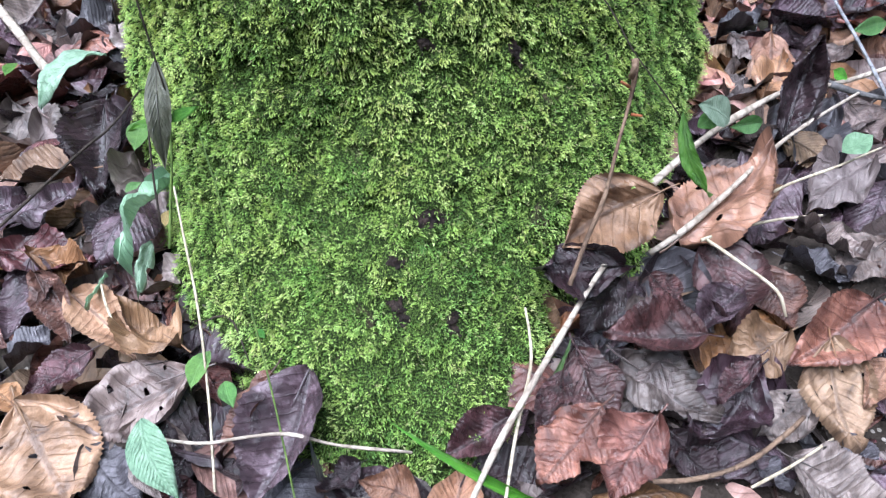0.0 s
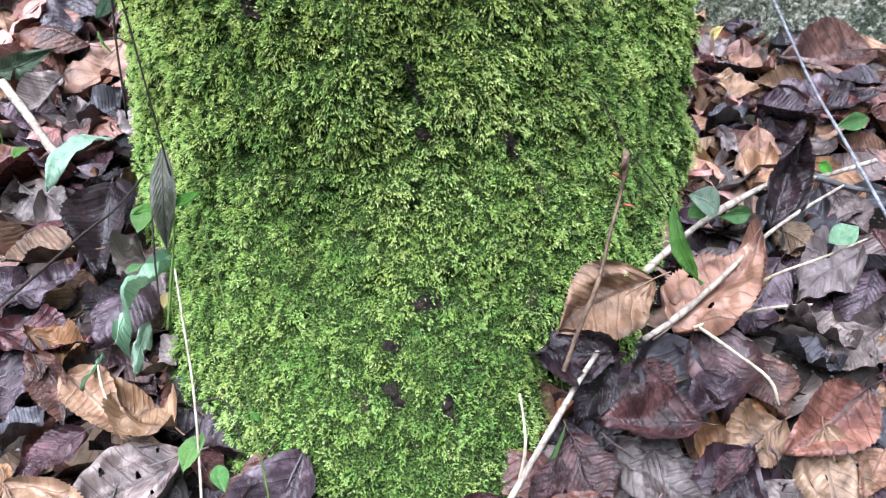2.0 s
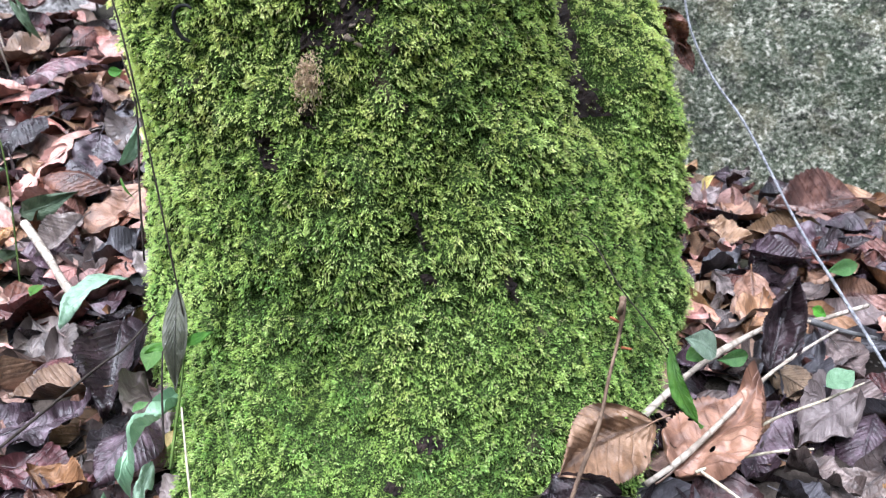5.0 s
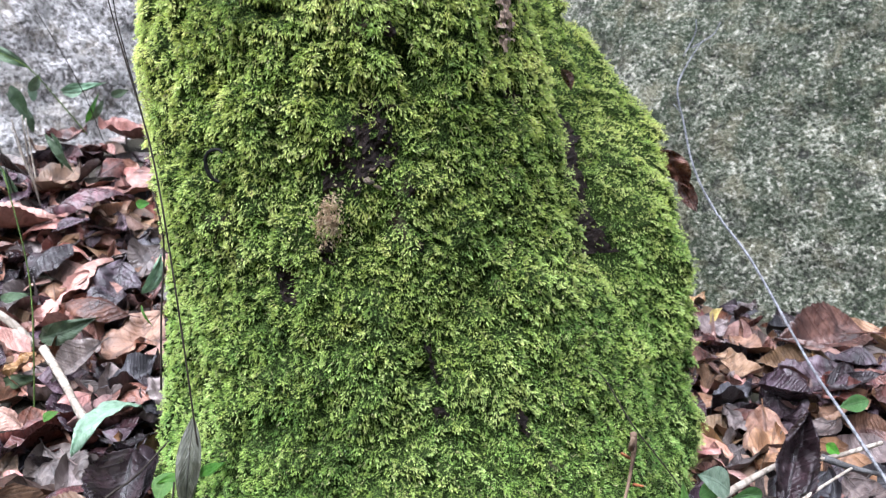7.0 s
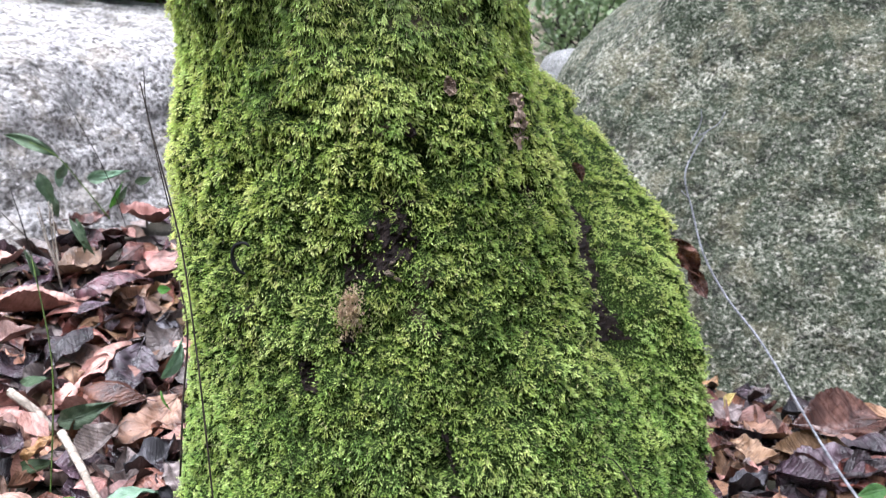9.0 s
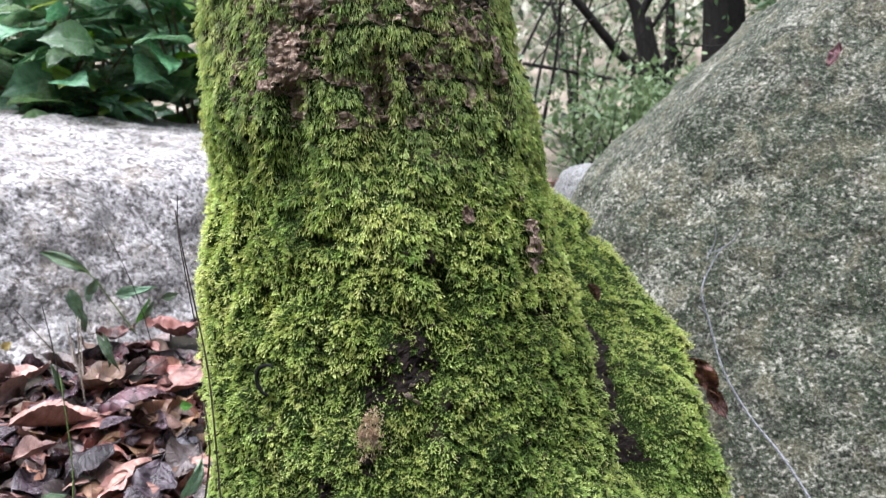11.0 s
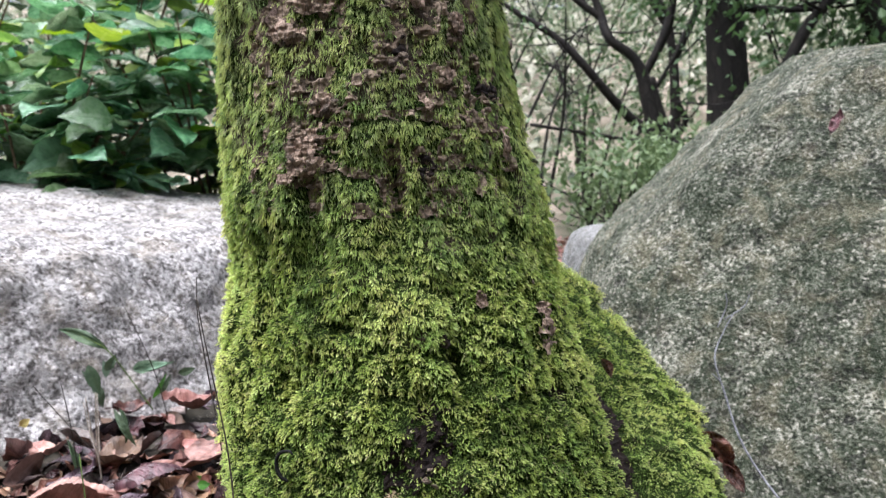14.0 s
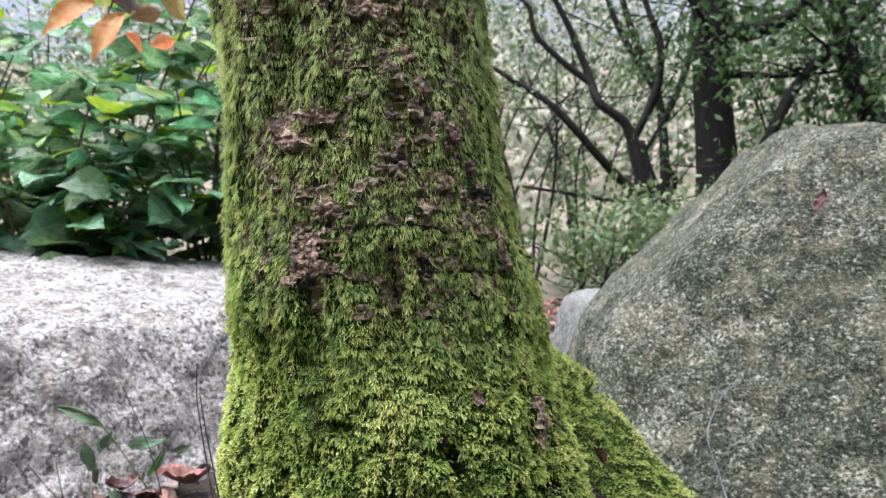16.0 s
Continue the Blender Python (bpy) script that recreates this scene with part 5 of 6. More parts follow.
# sticks and stems
twig([(0.020, 0.240, 0.045), (0.038, 0.277, 0.050), (0.060, 0.315, 0.055), (0.088, 0.362, 0.060), (0.114, 0.405, 0.065), (0.137, 0.439, 0.070)], [0.0024, 0.0026, 0.0025, 0.0022], PALE_STICK, 'bare whitish stick leaning on the mossy root', 'twig', 7, 0.25)
twig([(0.043, 0.243, 0.035), (0.053, 0.293, 0.045), (0.066, 0.343, 0.050), (0.066, 0.367, 0.060), (0.063, 0.384, 0.070)], [0.0014, 0.0014, 0.001], STRAW, 'thin pale dry stalk', 'twig', 7, 0.25)
budded = twig([(0.098, 0.400, 0.078), (0.110, 0.425, 0.099), (0.126, 0.455, 0.122), (0.136, 0.485, 0.145), (0.145, 0.510, 0.164), (0.148, 0.520, 0.184), (0.147, 0.525, 0.198)], [0.0019, 0.0018, 0.0017, 0.0018, 0.0028], BROWN_STICK, 'upright brown twig with swollen buds', 'twig', 7, 0.25)
v, q, t = tube([(0.144, 0.515, 0.180), (0.136, 0.512, 0.187)], [0.0016, 0.00112], 6, 0.2, 3)
part('bud', make_mesh('bud', v, [q, t], [ORANGE_BUD]), budded, 'swollen bud')
v, q, t = tube([(0.150, 0.515, 0.153), (0.158, 0.512, 0.154)], [0.0015, 0.00105], 6, 0.2, 3)
part('bud', make_mesh('bud', v, [q, t], [ORANGE_BUD]), budded, 'swollen bud')
v, q, t = tube([(0.144, 0.515, 0.189), (0.144, 0.512, 0.202)], [0.0026, 0.00182], 6, 0.2, 3)
part('bud', make_mesh('bud', v, [q, t], [BROWN_STICK]), budded, 'swollen bud')
twig([(0.184, 0.481, 0.025), (0.218, 0.502, 0.035), (0.260, 0.535, 0.050), (0.311, 0.583, 0.060), (0.354, 0.613, 0.070), (0.411, 0.655, 0.070)], [0.0034, 0.003, 0.0024, 0.002, 0.0015], PALE_STICK, 'long pale brown branch lying on leaves', 'twig', 7, 0.25)
twig([(0.189, 0.541, 0.050), (0.221, 0.576, 0.050), (0.263, 0.618, 0.050), (0.311, 0.656, 0.050), (0.360, 0.688, 0.050), (0.410, 0.698, 0.050), (0.480, 0.728, 0.050)], [0.0034, 0.0036, 0.0034, 0.0034, 0.0028], PALE_STICK, 'whitish weathered stick lying over leaves', 'twig', 7, 0.25)
twig([(0.401, 0.698, 0.050), (0.432, 0.688, 0.045), (0.473, 0.681, 0.040)], [0.004, 0.0035, 0.0025], GREY_STICK, 'grey forked stick lying on leaves', 'twig', 7, 0.25)
twig([(0.226, 0.483, 0.040), (0.259, 0.497, 0.040), (0.302, 0.509, 0.040), (0.342, 0.514, 0.040)], [0.002, 0.0018, 0.0012], STRAW, 'thin straw-coloured twig among fallen leaves', 'twig', 7, 0.25)
twig([(0.276, 0.519, 0.050), (0.316, 0.540, 0.055), (0.361, 0.557, 0.060), (0.412, 0.584, 0.060)], [0.0015, 0.0014, 0.001], STRAW, 'thin straw-coloured twig among fallen leaves', 'twig', 7, 0.25)
twig([(0.230, 0.485, 0.040), (0.251, 0.453, 0.045), (0.274, 0.422, 0.045), (0.282, 0.407, 0.030)], [0.0015, 0.0015, 0.0012], STRAW, 'bent pale straw on purple leaves', 'twig', 7, 0.25)
twig([(0.148, 0.261, 0.030), (0.178, 0.263, 0.030), (0.216, 0.275, 0.030), (0.250, 0.297, 0.032), (0.269, 0.313, 0.030)], [0.0022, 0.002, 0.0016], BROWN_STICK, 'curved thin brown twig on leaves', 'twig', 7, 0.25)
twig([(0.216, 0.257, 0.030), (0.247, 0.272, 0.032), (0.285, 0.295, 0.030)], [0.0012, 0.0012, 0.001], STRAW, 'short pale straw among fallen leaves', 'twig', 7, 0.25)
twig([(-0.220, 0.293, 0.035), (-0.174, 0.284, 0.040), (-0.141, 0.286, 0.045), (-0.110, 0.289, 0.045), (-0.074, 0.283, 0.040), (-0.022, 0.283, 0.030)], [0.0011, 0.0014, 0.0014, 0.001], PALE_STICK, 'thin tan twig lying before the root', 'twig', 7, 0.25)
twig([(-0.535, 0.856, 0.055), (-0.480, 0.791, 0.051), (-0.439, 0.740, 0.045), (-0.415, 0.716, 0.040)], [0.0058, 0.0056, 0.005], PALE_STICK, 'stout whitish stick on the litter', 'twig', 7, 0.25)
twig([(-0.391, 0.478, 0.050), (-0.367, 0.522, 0.055), (-0.337, 0.581, 0.060), (-0.317, 0.610, 0.065), (-0.296, 0.685, 0.070), (-0.266, 0.726, 0.090)], [0.0014, 0.0013, 0.001], DARK_STICK, 'thin dark bramble stem', 'twig', 7, 0.25)
twig([(-0.215, 0.383, 0.030), (-0.177, 0.402, 0.035), (-0.152, 0.361, 0.030)], [0.0008, 0.0008, 0.0006], DARK_STICK, 'hair-thin dark rootlet among fallen leaves', 'twig', 7, 0.25)
twig([(-0.256, 0.379, 0.035), (-0.268, 0.398, 0.050), (-0.281, 0.425, 0.050)], [0.001, 0.001, 0.0008], STRAW, 'thin pale straw among fallen leaves', 'twig', 7, 0.25)
twig([(-0.161, 0.257, 0.020), (-0.173, 0.321, 0.045), (-0.189, 0.386, 0.070), (-0.204, 0.434, 0.095), (-0.215, 0.470, 0.115)], [0.0011, 0.0011, 0.0009], STRAW, 'thin upright straw stalk', 'grass_stalk', 5, 0.05)
twig([(-0.101, 0.245, 0.030), (-0.126, 0.323, 0.050), (-0.151, 0.392, 0.090), (-0.169, 0.438, 0.140), (-0.183, 0.471, 0.170)], [0.0008, 0.0008, 0.0006], GREEN_STEM, 'hair-thin green grass stalk', 'grass_stalk', 5, 0.05)
twig([(-0.211, 0.500, 0.181), (-0.220, 0.520, 0.255), (-0.234, 0.550, 0.336), (-0.250, 0.580, 0.406), (-0.267, 0.600, 0.460), (-0.283, 0.620, 0.501), (-0.297, 0.640, 0.537)], [0.0008, 0.0008, 0.0007, 0.0005], DARK_STICK, 'thin dark dry plant stem beside the trunk', 'plant_stem', 5, 0.1)
twig([(-0.278, 0.600, 0.173), (-0.277, 0.620, 0.240), (-0.274, 0.640, 0.306), (-0.286, 0.660, 0.348)], [0.001, 0.001, 0.0008], DARK_STICK, 'thin dark dry stalk among fallen leaves', 'plant_stem', 5, 0.1)
weed = twig([(-0.329, 0.800, 0.249), (-0.347, 0.820, 0.340), (-0.373, 0.850, 0.428), (-0.388, 0.870, 0.479), (-0.391, 0.880, 0.521)], [0.0009, 0.0008, 0.0006], DARK_STICK, 'dry dark weed stem in front of the pale boulder', 'plant_stem', 5, 0.1)
spikes, rng = [], np.random.default_rng(33)
for _ in range(16):
    foot = np.array([-0.335, 0.800, 0.311]) + rng.normal(0, 0.004, 3)
    spikes.append(tube([foot, foot + rng.normal(0, 0.006, 3) + [0, 0, 0.002]], [0.0011, 0.0003], 5, 0.2, 2))
v, q, t = merge(spikes)
part('seed_head', make_mesh('seed_head', v, [q, t], [PALE_STICK]), weed, 'spiky pale dry seed head')
sapling = twig([(0.453, 0.620, 0.050), (0.454, 0.760, 0.056), (0.463, 0.900, 0.051), (0.443, 1.100, 0.105), (0.409, 1.190, 0.146), (0.380, 1.250, 0.200), (0.366, 1.300, 0.264), (0.355, 1.330, 0.316), (0.376, 1.360, 0.356), (0.401, 1.385, 0.387)], [0.0019, 0.0018, 0.0017, 0.0015, 0.0009], SAPLING, 'tall thin grey sapling stem before the boulder', 'sapling_stem', 7, 0.12)
v, q, t = tube([(0.371, 1.380, 0.361), (0.388, 1.390, 0.397), (0.389, 1.400, 0.420)], [0.0014, 0.0011, 0.0008], 5, 0.2, 3)
part('side_twig', make_mesh('side_twig', v, [q, t], [SAPLING]), sapling)
v, q, t = tube([(0.386, 1.390, 0.374), (0.421, 1.400, 0.395), (0.434, 1.410, 0.415)], [0.0014, 0.0011, 0.0008], 5, 0.2, 3)
part('side_twig', make_mesh('side_twig', v, [q, t], [SAPLING]), sapling)
v, q, t = tube([(0.367, 1.330, 0.275), (0.352, 1.330, 0.289)], [0.0014, 0.0011, 0.0008], 5, 0.2, 3)
part('side_twig', make_mesh('side_twig', v, [q, t], [SAPLING]), sapling)
twig([(0.630, 1.000, -0.028), (0.557, 0.950, -0.046), (0.492, 0.900, -0.056), (0.412, 0.850, -0.087)], [0.0016, 0.0016, 0.0012], BROWN_STICK, 'thin dark red-brown twig', 'twig', 7, 0.25)
twig([(-0.657, 0.950, 0.061), (-0.604, 0.930, 0.034), (-0.555, 0.900, -0.014), (-0.496, 0.860, -0.076)], [0.0055, 0.0055, 0.005], PALE_STICK, 'thick pale stick on the litter', 'twig', 7, 0.25)
twig([(-0.748, 1.300, 0.057), (-0.769, 1.330, 0.126), (-0.784, 1.360, 0.222)], [0.002, 0.0018, 0.001], PALE_STICK, 'pale broken stalk before the boulder among fallen leaves', 'plant_stem', 5, 0.25)
twig([(-0.754, 1.300, 0.110), (-0.780, 1.320, 0.161), (-0.801, 1.340, 0.211)], [0.0012, 0.001, 0.0008], PALE_STICK, 'thin pale stalk among fallen leaves', 'plant_stem', 5, 0.25)
twig([(-0.522, 0.750, -0.095), (-0.517, 0.800, 0.071), (-0.525, 0.840, 0.174), (-0.555, 0.880, 0.290)], [0.0012, 0.0011, 0.0008], GREEN_STEM, 'slender green weed stem among fallen leaves', 'plant_stem', 5, 0.1)
twig([(0.099, 0.600, 0.207), (0.127, 0.600, 0.210), (0.155, 0.565, 0.179), (0.186, 0.550, 0.145), (0.202, 0.545, 0.125)], [0.0007, 0.0007, 0.0006], DARK_STICK, 'hair-thin dark stem across the moss', 'plant_stem', 5, 0.1)
# Small black curled creature, like a millipede, built as a stem.
twig([(-0.1977, 0.5782, 0.3878), (-0.2045, 0.5792, 0.3922), (-0.2082, 0.5806, 0.4031), (-0.2044, 0.5790, 0.4127), (-0.1956, 0.5753, 0.4162), (-0.1917, 0.5743, 0.4137)], [0.0013, 0.0019, 0.0018, 0.0015, 0.001], BLACK_CREATURE, 'short black curled tendril on the moss', 'curled_tendril', 7, 0.15)

# green plants
def green_leaf(base, tip, colour, shape, roll=0, wide=1.0, seed=0):
    ob = leaf(base, tip, colour, shape, roll, wide, seed)
    ob.name = 'grass_leaf' if shape == 'blade' else 'green_leaf'
    return tagged(ob, WORDS[colour] + ' ' + MANNER[shape] + ' among the litter', 'grass' if shape == 'blade' else 'leaf', 'green leaves')


green_leaf((0.073, 0.250, 0.015), (-0.040, 0.300, 0.047), 'green', 'blade', -40.7, 0.7, 0)
green_leaf((0.084, 0.360, -0.008), (0.106, 0.395, 0.022), 'green', 'blade', 15.3, 1.1, 1)
green_leaf((0.202, 0.545, 0.134), (0.229, 0.500, 0.076), 'green', 'lance', 64.2, 1, 0)
green_leaf((0.268, 0.600, 0.078), (0.234, 0.600, 0.098), 'dull_green', 'small', -40, 1.5, 1)
green_leaf((0.240, 0.600, 0.071), (0.260, 0.610, 0.087), 'green', 'small', 47.4, 1.3, 2)
green_leaf((0.309, 0.620, 0.062), (0.274, 0.610, 0.063), 'green', 'small', -71.5, 1, 1)
green_leaf((0.496, 0.800, 0.059), (0.463, 0.800, 0.048), 'green', 'small', -66.7, 1.2, 0)
green_leaf((0.421, 0.700, 0.054), (0.414, 0.720, 0.051), 'green', 'small', -70.7, 1.2, 1)
green_leaf((0.362, 0.560, 0.075), (0.389, 0.570, 0.087), 'dull_green', 'small', 6.5, 1.5, 1)
green_leaf((-0.576, 0.920, 0.032), (-0.488, 0.920, 0.069), 'weed', 'lance', 62.3, 1.4, 1)
green_leaf((-0.599, 0.850, 0.003), (-0.541, 0.850, 0.016), 'weed', 'lance', 52.7, 1.4, 0)
green_leaf((-0.639, 0.950, 0.075), (-0.593, 0.950, 0.085), 'weed', 'lance', 58.8, 1.4, 2)
green_leaf((-0.372, 0.800, 0.169), (-0.351, 0.820, 0.212), 'dull_green', 'lance', 74.8, 1.5, 1)
green_leaf((-0.374, 0.800, 0.154), (-0.357, 0.790, 0.130), 'green', 'blade', 46.8, 1.2, 1)
green_leaf((-0.454, 0.780, -0.028), (-0.402, 0.820, 0.004), 'dull_green', 'lance', 50.7, 1.5, 2)
green_leaf((-0.505, 0.780, 0.003), (-0.486, 0.780, 0.012), 'green', 'small', 63.1, 1.3, 2)
green_leaf((-0.429, 0.950, 0.224), (-0.410, 0.950, 0.225), 'green', 'small', 65.1, 1.3, 1)
green_leaf((-0.785, 1.380, 0.190), (-0.823, 1.380, 0.262), 'weed', 'lance', -43, 1.10, 1)
green_leaf((-0.702, 1.300, 0.149), (-0.721, 1.320, 0.209), 'weed', 'lance', -0.3, 0.78, 1)
green_leaf((-0.692, 1.400, 0.209), (-0.653, 1.400, 0.257), 'weed', 'lance', 116.2, 0.85, 2)
green_leaf((-0.796, 1.420, 0.238), (-0.800, 1.420, 0.274), 'dull_green', 'small', -45.4, 0.85, 2)
green_leaf((-0.740, 1.420, 0.255), (-0.685, 1.420, 0.273), 'dull_green', 'small', 81, 0.85, 2)
green_leaf((-0.727, 1.300, 0.325), (-0.818, 1.300, 0.360), 'weed', 'lance', -67.4, 0.98, 1)
green_leaf((-0.766, 1.300, 0.295), (-0.745, 1.300, 0.243), 'weed', 'small', 58.8, 0.85, 1)
green_leaf((-0.681, 1.300, 0.288), (-0.604, 1.300, 0.304), 'dull_green', 'lance', 80.4, 0.85, 0)
green_leaf((-0.647, 1.300, 0.234), (-0.618, 1.300, 0.285), 'green', 'lance', 103.8, 0.65, 0)
green_leaf((-0.722, 1.300, 0.213), (-0.682, 1.300, 0.143), 'weed', 'lance', 58.7, 0.72, 2)
green_leaf((-0.790, 1.300, 0.075), (-0.815, 1.300, 0.158), 'weed', 'lance', -56.5, 0.65, 1)
green_leaf((-0.903, 1.300, 0.178), (-0.883, 1.300, 0.192), 'yellow', 'small', 94.7, 1.3, 0)
green_leaf((-0.579, 1.300, 0.084), (-0.554, 1.300, 0.089), 'green', 'small', 71.7, 0.98, 1)
green_leaf((-0.734, 1.300, 0.285), (-0.711, 1.300, 0.317), 'weed', 'small', 104.8, 0.85, 2)
green_leaf((-0.597, 1.300, 0.282), (-0.565, 1.300, 0.293), 'weed', 'small', 82.9, 0.85, 0)
green_leaf((-0.216, 0.298, 0.050), (-0.181, 0.246, 0.030), 'dull_green', 'lance', 0, 1.9, 1)
green_leaf((-0.178, 0.357, 0.050), (-0.187, 0.325, 0.045), 'green', 'small', 10, 1.15, 0)
green_leaf((-0.163, 0.333, 0.045), (-0.154, 0.313, 0.040), 'green', 'small', -8, 1.2, 1)
green_leaf((-0.223, 0.276, 0.030), (-0.190, 0.244, 0.030), 'pale', 'lance', 10, 1.2, 2)
green_leaf((-0.242, 0.529, 0.075), (-0.268, 0.439, 0.060), 'dull_green', 'wavy', 10, 1, 2)
green_leaf((-0.247, 0.464, 0.055), (-0.248, 0.411, 0.045), 'dull_green', 'wavy', -12, 1.15, 1)
green_leaf((-0.281, 0.438, 0.045), (-0.292, 0.406, 0.040), 'dull_green', 'wavy', 0, 1.2, 0)
green_leaf((-0.364, 0.740, 0.055), (-0.408, 0.653, 0.050), 'dull_green', 'lance', 0, 1.8, 1)
green_leaf((-0.211, 0.490, 0.165), (-0.190, 0.502, 0.170), 'green', 'lance', 30, 1.6, 0)
green_leaf((-0.212, 0.491, 0.160), (-0.245, 0.490, 0.155), 'green', 'lance', -30, 1.2, 1)
green_leaf((-0.256, 0.548, 0.120), (-0.263, 0.524, 0.105), 'green', 'small', -10, 1.3, 2)
green_leaf((-0.283, 0.520, 0.060), (-0.272, 0.534, 0.060), 'green', 'small', 0, 1.1, 1)
green_leaf((-0.220, 0.521, 0.200), (-0.219, 0.474, 0.130), 'striped', 'lance', -20, 1, 0)
green_leaf((-0.459, 0.730, 0.050), (-0.463, 0.707, 0.050), 'green', 'small', 0, 1.3, 0)
green_leaf((-0.244, 0.508, 0.050), (-0.245, 0.492, 0.045), 'yellow', 'small', 0, 1.2, 0)
green_leaf((-0.148, 0.384, 0.040), (-0.140, 0.376, 0.040), 'green', 'small', 0, 1.2, 0)
green_leaf((-0.276, 0.461, 0.040), (-0.267, 0.453, 0.035), 'green', 'small', 0, 1.2, 1)
twig([(-0.779, 1.270, 0.108), (-0.788, 1.270, 0.188), (-0.802, 1.270, 0.269)], [0.0011, 0.0011, 0.00077], DARK_STICK, 'thin dark weed stem before the pale boulder', 'plant_stem', 5, 0.1)
twig([(-0.735, 1.270, 0.073), (-0.741, 1.270, 0.168), (-0.739, 1.270, 0.252)], [0.0016, 0.0016, 0.00112], PALE_STICK, 'pale dry broken stalk before the pale boulder', 'plant_stem', 5, 0.1)
twig([(-0.739, 1.270, 0.121), (-0.751, 1.270, 0.189), (-0.758, 1.270, 0.244)], [0.0013, 0.0013, 0.00091], PALE_STICK, 'thin pale dry stalk before the pale boulder', 'plant_stem', 5, 0.1)
twig([(-0.728, 1.270, 0.121), (-0.798, 1.270, 0.198), (-0.854, 1.270, 0.262)], [0.001, 0.001, 0.0007], DARK_STICK, 'thin slanting dark weed stem', 'plant_stem', 5, 0.1)
twig([(-0.634, 1.270, 0.223), (-0.673, 1.270, 0.279), (-0.712, 1.270, 0.330), (-0.757, 1.270, 0.355)], [0.0011, 0.0011, 0.00077], GREEN_STEM, 'thin leaning weed stem before the pale boulder', 'plant_stem', 5, 0.1)
twig([(-0.608, 1.270, 0.213), (-0.626, 1.270, 0.285), (-0.649, 1.270, 0.346), (-0.686, 1.270, 0.426)], [0.0008, 0.0008, 0.00056], DARK_STICK, 'hair-thin dark weed stem', 'plant_stem', 5, 0.1)
twig([(-0.229, 0.455, 0.058), (-0.227, 0.480, 0.087), (-0.225, 0.505, 0.114), (-0.224, 0.525, 0.143)], [0.0013, 0.0012, 0.0009], GREEN_STEM, 'thin green seedling stem among fallen leaves', 'seedling_stem', 5, 0.1)
twig([(-0.237, 0.470, 0.070), (-0.242, 0.500, 0.106), (-0.246, 0.530, 0.133)], [0.001, 0.001, 0.0008], DARK_STICK, 'thin dark seedling stem', 'seedling_stem', 5, 0.1)
twig([(-0.163, 0.400, 0.006), (-0.180, 0.375, -0.007), (-0.201, 0.360, -0.010), (-0.242, 0.330, -0.035)], [0.0009, 0.0009, 0.0008], BROWN_STICK, 'thin creeping runner with two leaves', 'twig', 7, 0.25)


# hanging spray of orange leaves
spray = tagged(new("leafy_spray"), "hanging spray of orange and yellow autumn leaves", "branch")
SPRAY = Vector((-1.088, 2.100, 1.283))
spray.location = SPRAY
v, q, t = tube([(0.5, 0.25, 0.55), (0.25, 0.12, 0.3), (0.05, 0.02, 0.12), (0, 0, 0.0)], [0.006, 0.004, 0.0025], 6, 0.15, 3)
part("stem", make_mesh("stem", v, [q, t], [BROWN_STICK]), spray)
for base, tip, colour in (((-1.132, 2.100, 1.301), (-1.276, 2.080, 1.206), 'orange'), ((-1.048, 2.100, 1.268), (-1.133, 2.080, 1.132), 'orange'), ((-1.046, 2.100, 1.213), (-0.990, 2.080, 1.152), 'orange'), ((-1.136, 2.100, 1.354), (-1.095, 2.080, 1.255), 'yellow'), ((-1.096, 2.100, 1.319), (-0.991, 2.080, 1.266), 'pale'), ((-1.032, 2.100, 1.259), (-0.935, 2.080, 1.267), 'yellow'), ((-0.977, 2.100, 1.180), (-0.897, 2.080, 1.190), 'orange'), ((-0.966, 2.100, 1.335), (-0.864, 2.080, 1.235), 'yellow')):
    ob = part("leaf", leaf_mesh("small", colour, 4), spray)
    ob.matrix_basis = aim(Vector(base) - SPRAY, Vector(tip) - SPRAY, -55) @ Matrix.Diagonal((1, 1.1, 1, 1))


